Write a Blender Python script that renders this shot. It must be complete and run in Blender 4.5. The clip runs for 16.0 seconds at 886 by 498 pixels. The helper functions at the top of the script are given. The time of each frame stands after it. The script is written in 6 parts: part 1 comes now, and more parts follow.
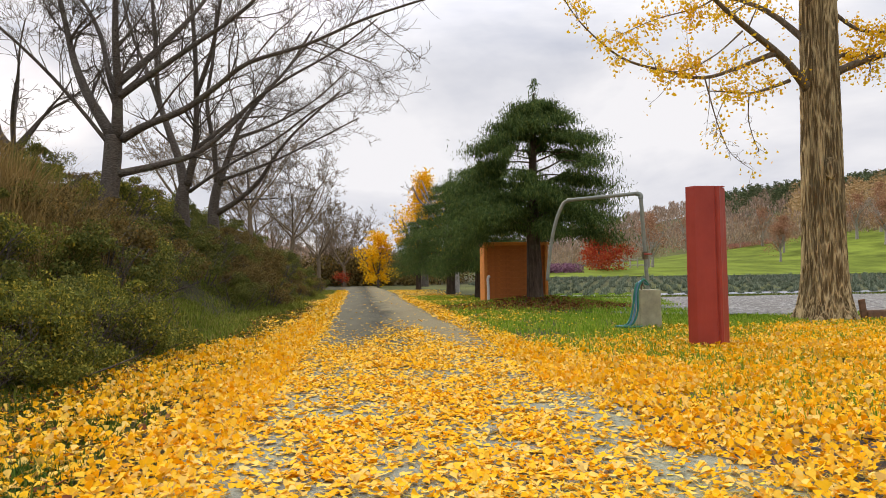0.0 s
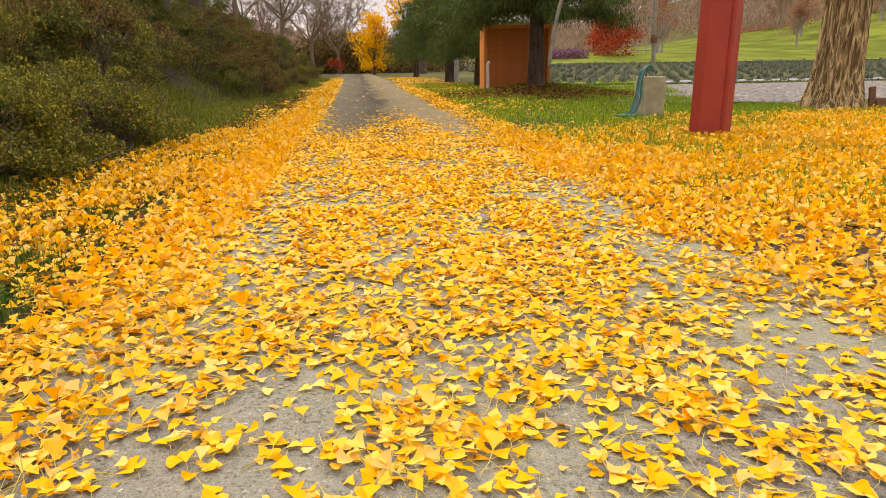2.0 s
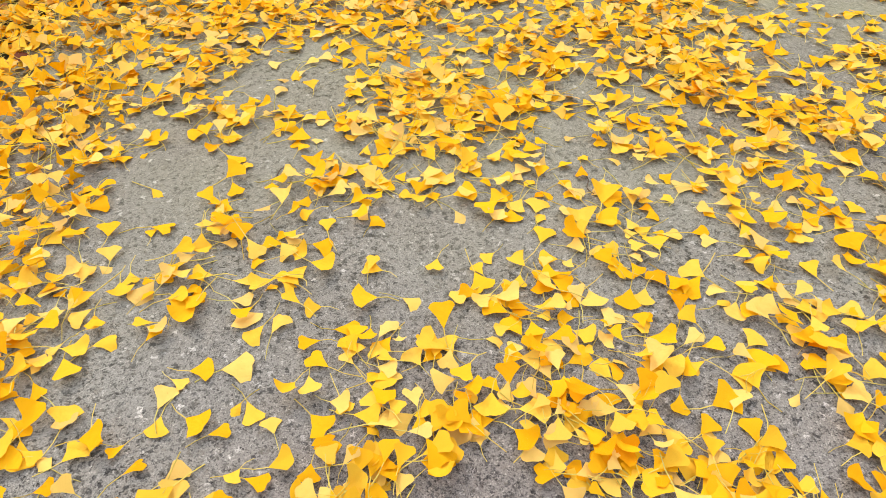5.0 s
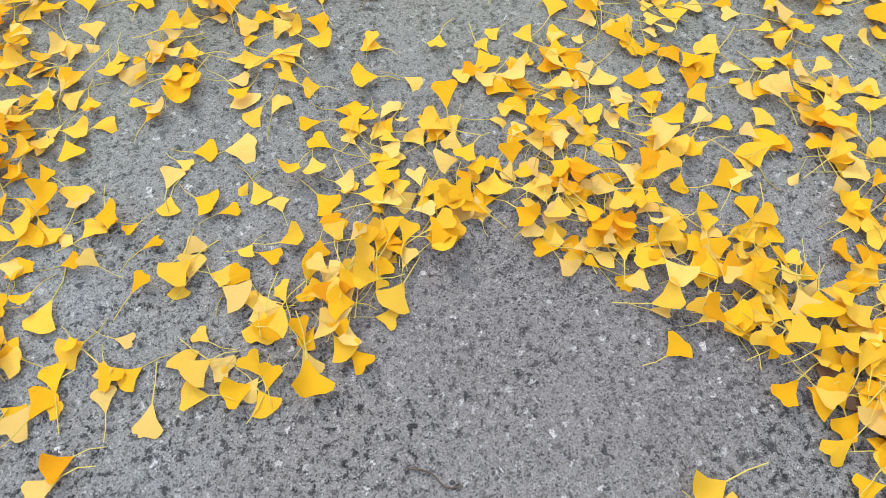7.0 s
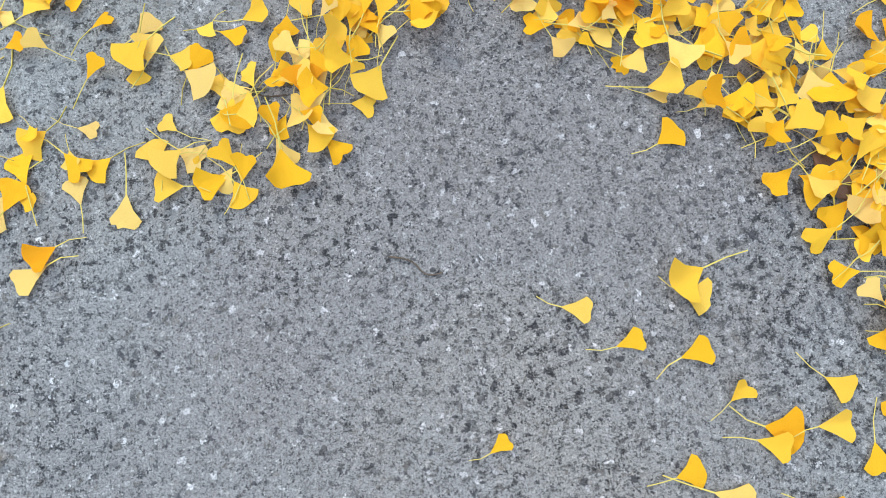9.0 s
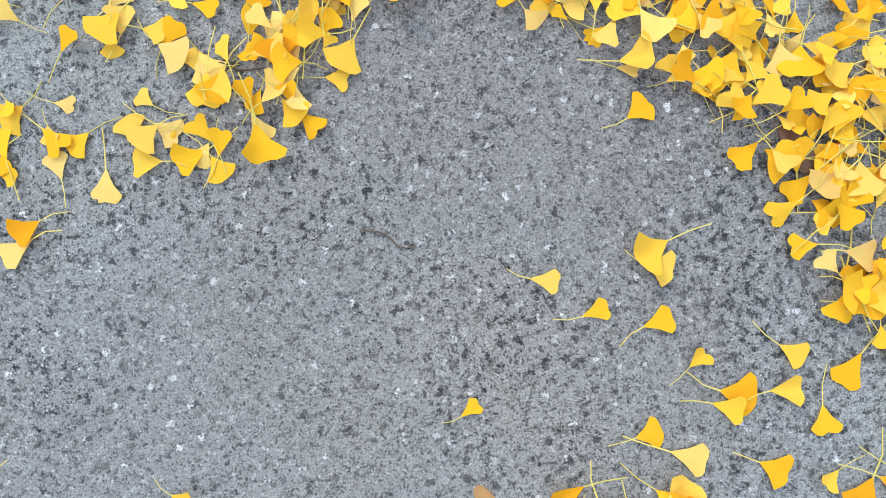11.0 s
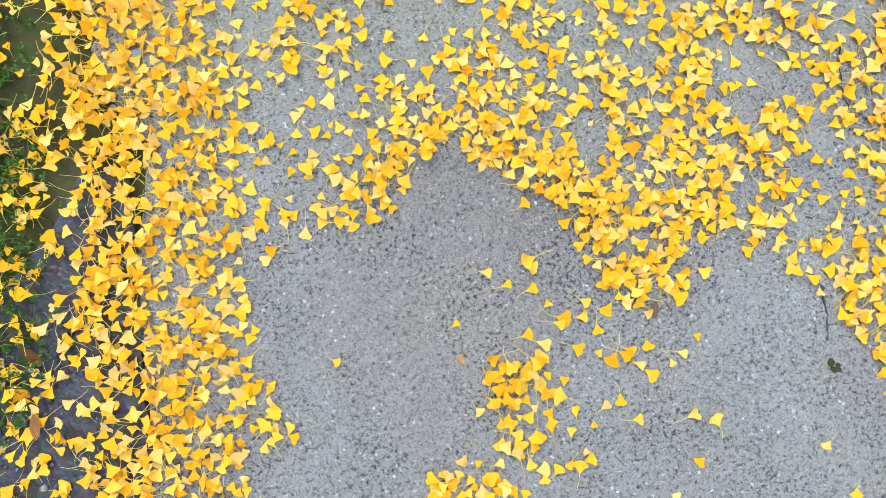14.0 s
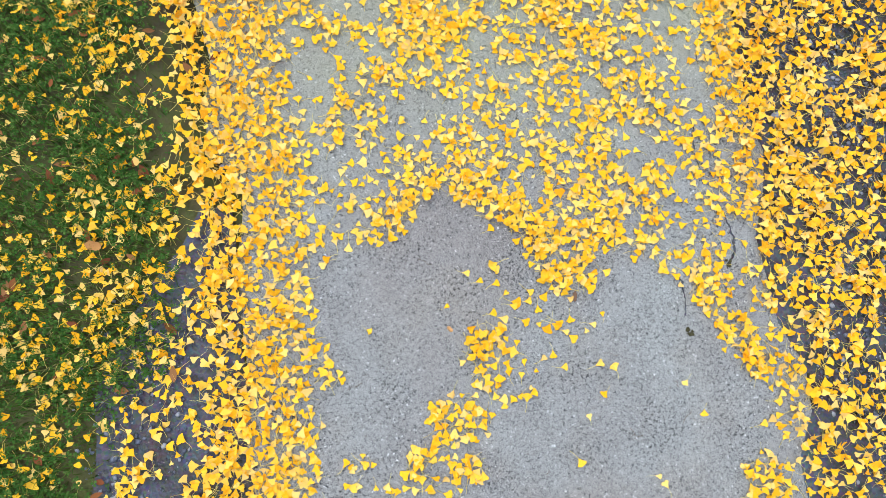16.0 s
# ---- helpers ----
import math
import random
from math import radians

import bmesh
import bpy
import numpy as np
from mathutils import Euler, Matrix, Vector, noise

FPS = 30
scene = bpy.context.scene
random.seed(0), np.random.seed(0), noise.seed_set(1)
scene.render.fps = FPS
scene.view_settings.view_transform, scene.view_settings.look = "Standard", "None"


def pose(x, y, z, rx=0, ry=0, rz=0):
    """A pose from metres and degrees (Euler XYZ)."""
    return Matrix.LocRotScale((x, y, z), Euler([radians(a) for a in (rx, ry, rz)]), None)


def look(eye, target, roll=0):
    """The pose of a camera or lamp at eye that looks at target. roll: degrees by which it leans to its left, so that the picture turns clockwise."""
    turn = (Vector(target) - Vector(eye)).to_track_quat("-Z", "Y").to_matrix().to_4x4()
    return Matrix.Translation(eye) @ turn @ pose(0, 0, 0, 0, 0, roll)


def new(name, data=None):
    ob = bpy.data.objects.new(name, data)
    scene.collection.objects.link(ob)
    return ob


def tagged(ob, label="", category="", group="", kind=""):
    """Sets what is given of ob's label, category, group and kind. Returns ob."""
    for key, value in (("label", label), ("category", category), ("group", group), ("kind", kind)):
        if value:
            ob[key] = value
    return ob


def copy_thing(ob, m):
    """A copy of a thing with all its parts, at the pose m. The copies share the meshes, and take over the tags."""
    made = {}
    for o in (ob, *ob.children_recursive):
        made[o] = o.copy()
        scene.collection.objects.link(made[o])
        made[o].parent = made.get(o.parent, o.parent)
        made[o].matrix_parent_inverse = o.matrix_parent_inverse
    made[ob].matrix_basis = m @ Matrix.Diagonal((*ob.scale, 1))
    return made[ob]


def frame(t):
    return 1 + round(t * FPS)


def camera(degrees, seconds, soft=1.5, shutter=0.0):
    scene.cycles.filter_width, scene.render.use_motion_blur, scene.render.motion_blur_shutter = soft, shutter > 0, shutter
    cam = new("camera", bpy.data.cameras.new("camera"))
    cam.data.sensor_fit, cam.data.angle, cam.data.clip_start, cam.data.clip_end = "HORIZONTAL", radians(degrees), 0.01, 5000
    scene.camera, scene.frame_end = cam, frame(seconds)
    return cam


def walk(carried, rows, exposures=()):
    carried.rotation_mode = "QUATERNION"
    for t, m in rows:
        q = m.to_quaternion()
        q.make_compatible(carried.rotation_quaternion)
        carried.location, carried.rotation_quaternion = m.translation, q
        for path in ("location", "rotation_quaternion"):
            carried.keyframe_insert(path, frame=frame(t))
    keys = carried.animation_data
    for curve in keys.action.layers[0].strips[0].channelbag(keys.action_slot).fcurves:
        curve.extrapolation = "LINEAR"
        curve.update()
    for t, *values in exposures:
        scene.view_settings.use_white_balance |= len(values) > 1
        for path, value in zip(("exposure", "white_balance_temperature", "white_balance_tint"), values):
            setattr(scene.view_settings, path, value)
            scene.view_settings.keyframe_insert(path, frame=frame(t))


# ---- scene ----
cam = camera(68.6, 16.0, soft=0.5)
PATH = [
    (0, (-0.108, -0.205, 0.984), (0.042, 1.788, 1.064), -0.7),
    (0.5, (-0.102, -0.174, 0.97), (0.048, 1.819, 0.904), -0.7),
    (1, (-0.097, -0.145, 0.967), (0.049, 1.837, 0.737), -0.7),
    (1.5, (-0.076, -0.137, 0.977), (0.067, 1.819, 0.582), -0.7),
    (2, (-0.061, -0.125, 0.973), (0.077, 1.792, 0.418), -0.8),
    (2.5, (-0.06, -0.128, 0.959), (0.072, 1.736, 0.245), -0.9),
    (3, (-0.084, -0.107, 0.977), (0.041, 1.692, 0.112), -0.9),
    (3.5, (-0.102, -0.114, 0.979), (0.016, 1.607, -0.033), -0.9),
    (4, (-0.095, -0.123, 0.979), (0.012, 1.509, -0.171), -1.1),
    (4.2, (-0.092, -0.12, 0.985), (0.012, 1.471, -0.223), -1.1),
    (6.3, (-0.078, -0.136, 0.977), (-0.034, 0.973, -0.687), -2.4),
    (6.5, (-0.088, -0.135, 0.974), (-0.045, 0.915, -0.728), -2.3),
    (7, (-0.084, -0.132, 0.972), (-0.058, 0.771, -0.812), -3.0),
    (7.5, (-0.079, -0.13, 0.967), (-0.066, 0.626, -0.885), -3.7),
    (8, (-0.073, -0.124, 0.954), (-0.079, 0.475, -0.954), -5.2),
    (8.5, (-0.072, -0.121, 0.941), (-0.092, 0.314, -1.011), -7.3),
    (9, (-0.052, -0.111, 0.929), (-0.085, 0.163, -1.052), -11.5),
    (9.2, (-0.043, -0.118, 0.924), (-0.082, 0.123, -1.062), -13.8),
    (11.3, (-0.012, -0.063, 0.985), (-0.049, 0.018, -1.013), -29.3),
    (11.5, (-0.018, -0.079, 1.088), (-0.049, 0.009, -0.91), -24.0),
    (12, (-0.027, -0.115, 1.325), (-0.06, -0.001, -0.671), -21.0),
    (12.5, (-0.037, -0.148, 1.541), (-0.048, -0.001, -0.454), -8.6),
    (13, (-0.03, -0.153, 1.794), (-0.035, 0.002, -0.2), -6.5),
    (13.5, (-0.061, -0.19, 2.078), (-0.04, -0.001, 0.087), 2.0),
    (14, (-0.073, -0.231, 2.349), (-0.04, -0.024, 0.36), 4.7),
    (14.5, (-0.08, -0.283, 2.628), (-0.041, -0.051, 0.642), 5.0),
    (15, (-0.126, -0.318, 2.929), (-0.061, -0.079, 0.944), 10.8),
    (15.5, (-0.146, -0.395, 3.259), (-0.069, -0.124, 1.279), 11.2),
    (16, (-0.166, -0.471, 3.604), (-0.076, -0.179, 1.627), 12.5),
]
EXPOSURES = [(0.0, 0.15, 7200, 16), (1.5, 0.24, 8450, 23), (2.5, 0.32, 8750, 27), (3.5, 0.30, 8550, 27), (4.2, 0.24, 8200, 25), (5.5, 0.13, 7150, 18), (7.0, 0.05, 6400, 15), (9.0, 0.14, 5950, 12), (11.3, 0.22, 5950, 11), (12.5, 0.30, 6000, 12), (13.5, 0.28, 6250, 13), (16.0, 0.30, 6250, 14)]
walk(cam, [(t, look(eye, aim, lean)) for t, eye, aim, lean in PATH], EXPOSURES)


# ---- world, sun and exposure ----
SUN_ELEVATION, SUN_TURN = radians(38), radians(-28)
world = bpy.data.worlds.new("overcast_sky")
scene.world = world
world.use_nodes = True
wt = world.node_tree
wt.nodes.clear()


def wnode(kind, **values):
    n = wt.nodes.new(kind)
    for k, v in values.items():
        n.inputs[k].default_value = v
    return n


w_out = wnode("ShaderNodeOutputWorld")
w_bg = wnode("ShaderNodeBackground", Strength=1.0)
w_sky = wt.nodes.new("ShaderNodeTexSky")
w_sky.sky_type, w_sky.sun_disc = "NISHITA", False
w_sky.sun_elevation, w_sky.sun_rotation = SUN_ELEVATION, SUN_TURN
w_sky.air_density, w_sky.dust_density = 1.0, 2.0
w_dim = wt.nodes.new("ShaderNodeVectorMath")
w_dim.operation = "SCALE"
w_dim.inputs["Scale"].default_value = 0.13
w_co = wt.nodes.new("ShaderNodeTexCoord")
w_map = wnode("ShaderNodeMapping", Scale=(1.0, 1.0, 2.6))
w_noise = wnode("ShaderNodeTexNoise", Scale=1.7, Detail=6.0, Roughness=0.55, Distortion=0.25)
w_cloud = wt.nodes.new("ShaderNodeValToRGB")
w_cloud.color_ramp.elements[0].position = 0.40
w_cloud.color_ramp.elements[0].color = (0.44, 0.51, 0.63, 1)
w_cloud.color_ramp.elements[1].position = 0.63
w_cloud.color_ramp.elements[1].color = (0.76, 0.825, 0.905, 1)
w_cover = wnode("ShaderNodeTexNoise", Scale=1.3, Detail=4.0, Roughness=0.5)
w_fac = wt.nodes.new("ShaderNodeMapRange")
for k, v in (("From Min", 0.36), ("From Max", 0.52), ("To Min", 0.40), ("To Max", 1.0)):
    w_fac.inputs[k].default_value = v
w_mix = wt.nodes.new("ShaderNodeMix")
w_mix.data_type = "RGBA"
link = wt.links.new
link(w_sky.outputs[0], w_dim.inputs[0])
link(w_co.outputs["Generated"], w_map.inputs["Vector"])
link(w_map.outputs[0], w_noise.inputs["Vector"])
link(w_map.outputs[0], w_cover.inputs["Vector"])
link(w_noise.outputs[0], w_cloud.inputs[0])
link(w_cover.outputs[0], w_fac.inputs["Value"])
link(w_fac.outputs[0], w_mix.inputs["Factor"])
link(w_dim.outputs[0], w_mix.inputs["A"])
link(w_cloud.outputs[0], w_mix.inputs["B"])
w_sep = wt.nodes.new("ShaderNodeSeparateXYZ")
w_up = wt.nodes.new("ShaderNodeMapRange")
for k, v in (("From Min", 0.30), ("From Max", 0.95), ("To Min", 1.0), ("To Max", 2.6)):
    w_up.inputs[k].default_value = v
link(w_co.outputs["Generated"], w_sep.inputs[0])
link(w_sep.outputs["Z"], w_up.inputs["Value"])
link(w_up.outputs[0], w_bg.inputs["Strength"])
link(w_mix.outputs["Result"], w_bg.inputs["Color"])
link(w_bg.outputs[0], w_out.inputs["Surface"])

sun = new("sun", bpy.data.lights.new("sun", "SUN"))
sun.data.energy, sun.data.angle, sun.data.color = 1.7, radians(16), (1.0, 0.95, 0.87)
sun_from = Vector((math.sin(SUN_TURN) * math.cos(SUN_ELEVATION), math.cos(SUN_TURN) * math.cos(SUN_ELEVATION), math.sin(SUN_ELEVATION)))
sun.matrix_world = look(sun_from * 50, (0, 0, 0))


# ---- materials ----
class Mat:
    """A node material in the making."""

    def __init__(self, name, rough=0.8, metal=0.0, specular=0.3):
        self.m = bpy.data.materials.new(name)
        self.m.use_nodes = True
        self.t = self.m.node_tree
        self.p = self.t.nodes["Principled BSDF"]
        self.p.inputs["Roughness"].default_value = rough
        self.p.inputs["Metallic"].default_value = metal
        self.p.inputs["Specular IOR Level"].default_value = specular
        self.co = None

    def n(self, kind, **values):
        node = self.t.nodes.new(kind)
        for k, v in values.items():
            node.inputs[k.replace("_", " ")].default_value = v
        return node

    def link(self, a, b):
        self.t.links.new(a, b)

    def place(self, scale=(1, 1, 1), world_space=False):
        node = self.n("ShaderNodeMapping", Scale=scale)
        src = self.n("ShaderNodeNewGeometry").outputs["Position"] if world_space else self.n("ShaderNodeTexCoord").outputs["Object"]
        self.link(src, node.inputs["Vector"])
        return node.outputs[0]

    def noise(self, at, scale, detail=5.0, rough=0.6, distort=0.0):
        node = self.n("ShaderNodeTexNoise", Scale=scale, Detail=detail, Roughness=rough, Distortion=distort)
        self.link(at, node.inputs["Vector"])
        return node.outputs["Fac"]

    def cells(self, at, scale, feature="F1", out="Distance"):
        node = self.n("ShaderNodeTexVoronoi", Scale=scale)
        node.feature = feature
        self.link(at, node.inputs["Vector"])
        return node.outputs[out]

    def ramp(self, fac, *stops):
        node = self.n("ShaderNodeValToRGB")
        r = node.color_ramp
        while len(r.elements) < len(stops):
            r.elements.new(0.5)
        for e, (pos, col) in zip(r.elements, stops):
            e.position = pos
            e.color = (*col, 1) if len(col) == 3 else col
        self.link(fac, node.inputs[0])
        return node.outputs[0]

    def grey(self, fac, a, b, lo=0.0, hi=1.0):
        node = self.n("ShaderNodeMapRange")
        for k, v in (("From Min", a), ("From Max", b), ("To Min", lo), ("To Max", hi)):
            node.inputs[k].default_value = v
        self.link(fac, node.inputs["Value"])
        return node.outputs[0]

    def mix(self, fac, a, b, how="MIX"):
        node = self.n("ShaderNodeMix")
        node.data_type, node.blend_type = "RGBA", how
        for key, v in (("Factor", fac), ("A", a), ("B", b)):
            if isinstance(v, (int, float)):
                node.inputs[key].default_value = v
            elif isinstance(v, tuple):
                node.inputs[key].default_value = (*v, 1)
            else:
                self.link(v, node.inputs[key])
        return node.outputs["Result"]

    def math(self, op, a, b=0.0):
        node = self.n("ShaderNodeMath")
        node.operation = op
        for i, v in enumerate((a, b)):
            if isinstance(v, (int, float)):
                node.inputs[i].default_value = v
            else:
                self.link(v, node.inputs[i])
        return node.outputs[0]

    def colour(self, c):
        if isinstance(c, tuple):
            self.p.inputs["Base Color"].default_value = (*c, 1)
        else:
            self.link(c, self.p.inputs["Base Color"])
        return self

    def rough(self, f):
        self.link(f, self.p.inputs["Roughness"])
        return self

    def bump(self, height, strength=0.4, distance=0.01):
        node = self.n("ShaderNodeBump", Strength=strength, Distance=distance)
        self.link(height, node.inputs["Height"])
        self.link(node.outputs[0], self.p.inputs["Normal"])
        return self

    def per_island(self):
        return self.n("ShaderNodeNewGeometry").outputs["Random Per Island"]

    def per_object(self):
        return self.n("ShaderNodeObjectInfo").outputs["Random"]


def leaf_material(name, stops, source="island", rough=0.45, through_light=0.25, blotch=0.0):
    """Foliage: a colour for each leaf, a little grain, some light let through."""
    k = Mat(name, rough + 0.15, specular=0.05)
    value = k.per_island() if source == "island" else k.per_object()
    col = k.ramp(value, *stops)
    at = k.place()
    grain = k.noise(at, 60, 3)
    col = k.mix(k.grey(grain, 0.35, 0.75, 0.0, 0.24), col, k.mix(1.0, col, (0.80, 0.72, 0.55), "MULTIPLY"))
    if blotch:
        spots = k.noise(at, 150, 2)
        col = k.mix(k.grey(spots, 0.70, 0.78, 0.0, blotch), col, (0.20, 0.09, 0.02))
    k.colour(col)
    k.bump(k.noise(at, 70, 3, 0.6, 0.4), 0.45, 0.006)
    if through_light:
        out = k.t.nodes["Material Output"]
        tr = k.n("ShaderNodeBsdfTranslucent")
        mx = k.n("ShaderNodeMixShader", Fac=through_light)
        k.link(col, tr.inputs["Color"])
        k.link(k.p.outputs[0], mx.inputs[1])
        k.link(tr.outputs[0], mx.inputs[2])
        k.link(mx.outputs[0], out.inputs["Surface"])
    return k.m


def plain_stem():
    k = Mat("ginkgo_stalk_pale", 0.5, specular=0.3)
    k.colour(k.ramp(k.per_island(), (0.0, (0.62, 0.46, 0.07)), (0.6, (0.74, 0.60, 0.12)), (1.0, (0.60, 0.56, 0.16))))
    return k.m


GOLD = ((0.0, (0.94, 0.40, 0.012)), (0.07, (0.96, 0.48, 0.014)), (0.38, (0.98, 0.545, 0.022)), (0.66, (0.98, 0.61, 0.068)), (0.92, (0.97, 0.675, 0.19)), (1.0, (0.80, 0.51, 0.14)))
M_LEAF = leaf_material("ginkgo_leaf_gold", GOLD, "island", 0.5, 0.13, 0.35)
M_LEAF_ONE = leaf_material("ginkgo_leaf_gold_single", GOLD, "object", 0.5, 0.12, 0.5)
M_STEM = plain_stem()
M_GINKGO_TREE = leaf_material("ginkgo_leaf_on_tree", ((0.0, (0.88, 0.47, 0.02)), (0.5, (0.93, 0.60, 0.03)), (1.0, (0.95, 0.70, 0.08))), "island", 0.5, 0.4)
M_BROWN_LEAF = leaf_material("dry_brown_leaf", ((0.0, (0.16, 0.05, 0.025)), (0.6, (0.26, 0.09, 0.03)), (1.0, (0.30, 0.15, 0.06))), "island", 0.6, 0.1)
M_TAN_LEAF = leaf_material("withered_tan_leaf", ((0.0, (0.42, 0.20, 0.06)), (1.0, (0.62, 0.36, 0.15))), "object", 0.6, 0.1, 0.5)
M_GRASS = leaf_material("grass_blades", ((0.0, (0.035, 0.08, 0.012)), (0.4, (0.065, 0.135, 0.02)), (0.8, (0.12, 0.20, 0.03)), (1.0, (0.27, 0.25, 0.09))), "island", 0.55, 0.3)
M_LAWN = leaf_material("lawn_blades", ((0.0, (0.12, 0.24, 0.022)), (0.4, (0.204, 0.36, 0.033)), (0.8, (0.312, 0.456, 0.044)), (1.0, (0.504, 0.48, 0.11))), "island", 0.55, 0.3)
M_VERGE = leaf_material("verge_blades_olive", ((0.0, (0.06, 0.10, 0.016)), (0.4, (0.105, 0.165, 0.024)), (0.75, (0.17, 0.21, 0.035)), (1.0, (0.26, 0.20, 0.08))), "island", 0.55, 0.3)
M_BANK_GRASS = leaf_material("bank_blades_green", ((0.0, (0.11, 0.145, 0.022)), (0.4, (0.19, 0.24, 0.034)), (0.75, (0.28, 0.31, 0.05)), (1.0, (0.38, 0.29, 0.11))), "island", 0.55, 0.3)
M_STRAW = leaf_material("dry_ochre_grass", ((0.0, (0.20, 0.13, 0.05)), (0.5, (0.34, 0.23, 0.085)), (1.0, (0.46, 0.33, 0.13))), "island", 0.6, 0.25)
M_CLOVER = leaf_material("clover_leaves", ((0.0, (0.035, 0.10, 0.018)), (0.6, (0.07, 0.17, 0.03)), (1.0, (0.13, 0.23, 0.05))), "island", 0.5, 0.3)
M_SHRUB_GREEN = leaf_material("shrub_leaf_green", ((0.0, (0.085, 0.105, 0.024)), (0.5, (0.17, 0.185, 0.036)), (0.85, (0.30, 0.285, 0.052)), (1.0, (0.55, 0.43, 0.06))), "island", 0.5, 0.2)
M_SHRUB_BROWN = leaf_material("shrub_leaf_brown", ((0.0, (0.096, 0.0739, 0.0308)), (0.5, (0.186, 0.136, 0.0492)), (0.9, (0.281, 0.204, 0.0667)), (1.0, (0.406, 0.227, 0.0616))), "island", 0.6, 0.15)
M_SHRUB_DARK = leaf_material("shrub_leaf_dark", ((0.0, (0.0702, 0.0857, 0.0259)), (0.6, (0.158, 0.176, 0.0432)), (1.0, (0.281, 0.252, 0.0594))), "island", 0.55, 0.15)
M_CONIFER = leaf_material("conifer_strands", ((0.0, (0.05, 0.088, 0.03)), (0.6, (0.10, 0.155, 0.046)), (0.95, (0.165, 0.225, 0.06)), (1.0, (0.24, 0.26, 0.085))), "island", 0.6, 0.15)
M_RED_MAPLE = leaf_material("maple_leaf_red", ((0.0, (0.30, 0.035, 0.02)), (0.6, (0.48, 0.07, 0.03)), (1.0, (0.50, 0.16, 0.05))), "island", 0.5, 0.3)
M_FAR_GOLD = leaf_material("far_golden_leaf", ((0.0, (0.85, 0.42, 0.012)), (0.6, (0.93, 0.58, 0.02)), (1.0, (0.95, 0.70, 0.05))), "island", 0.5, 0.4)
M_FAR_RUST = leaf_material("far_rust_leaf", ((0.0, (0.274, 0.137, 0.0864)), (0.6, (0.41, 0.209, 0.13)), (1.0, (0.502, 0.315, 0.194))), "island", 0.7, 0.2)
M_FAR_GREEN = leaf_material("far_dark_conifer", ((0.0, (0.0759, 0.103, 0.0545)), (0.6, (0.117, 0.148, 0.0726)), (1.0, (0.166, 0.188, 0.0847))), "island", 0.7, 0.1)
M_FAR_WOOD = leaf_material("far_bare_woods", ((0.0, (0.263, 0.194, 0.155)), (0.5, (0.371, 0.275, 0.207)), (0.8, (0.454, 0.293, 0.184)), (1.0, (0.502, 0.446, 0.38))), "island", 0.8, 0.1)
M_FAR_OCHRE = leaf_material("far_ochre_woods", ((0.0, (0.372, 0.244, 0.121)), (0.6, (0.503, 0.338, 0.162)), (1.0, (0.547, 0.418, 0.243))), "island", 0.8, 0.1)
M_LAVENDER = leaf_material("lavender_tuft_grey_green", ((0.0, (0.10, 0.13, 0.09)), (0.6, (0.19, 0.235, 0.165)), (1.0, (0.32, 0.36, 0.27))), "island", 0.7, 0.15)
M_PURPLE = leaf_material("purple_flowers", ((0.0, (0.18, 0.08, 0.13)), (0.6, (0.28, 0.13, 0.20)), (1.0, (0.36, 0.22, 0.26))), "island", 0.7, 0.2)
M_PINK = leaf_material("pink_flowers", ((0.0, (0.45, 0.16, 0.13)), (1.0, (0.58, 0.30, 0.25))), "island", 0.7, 0.2)


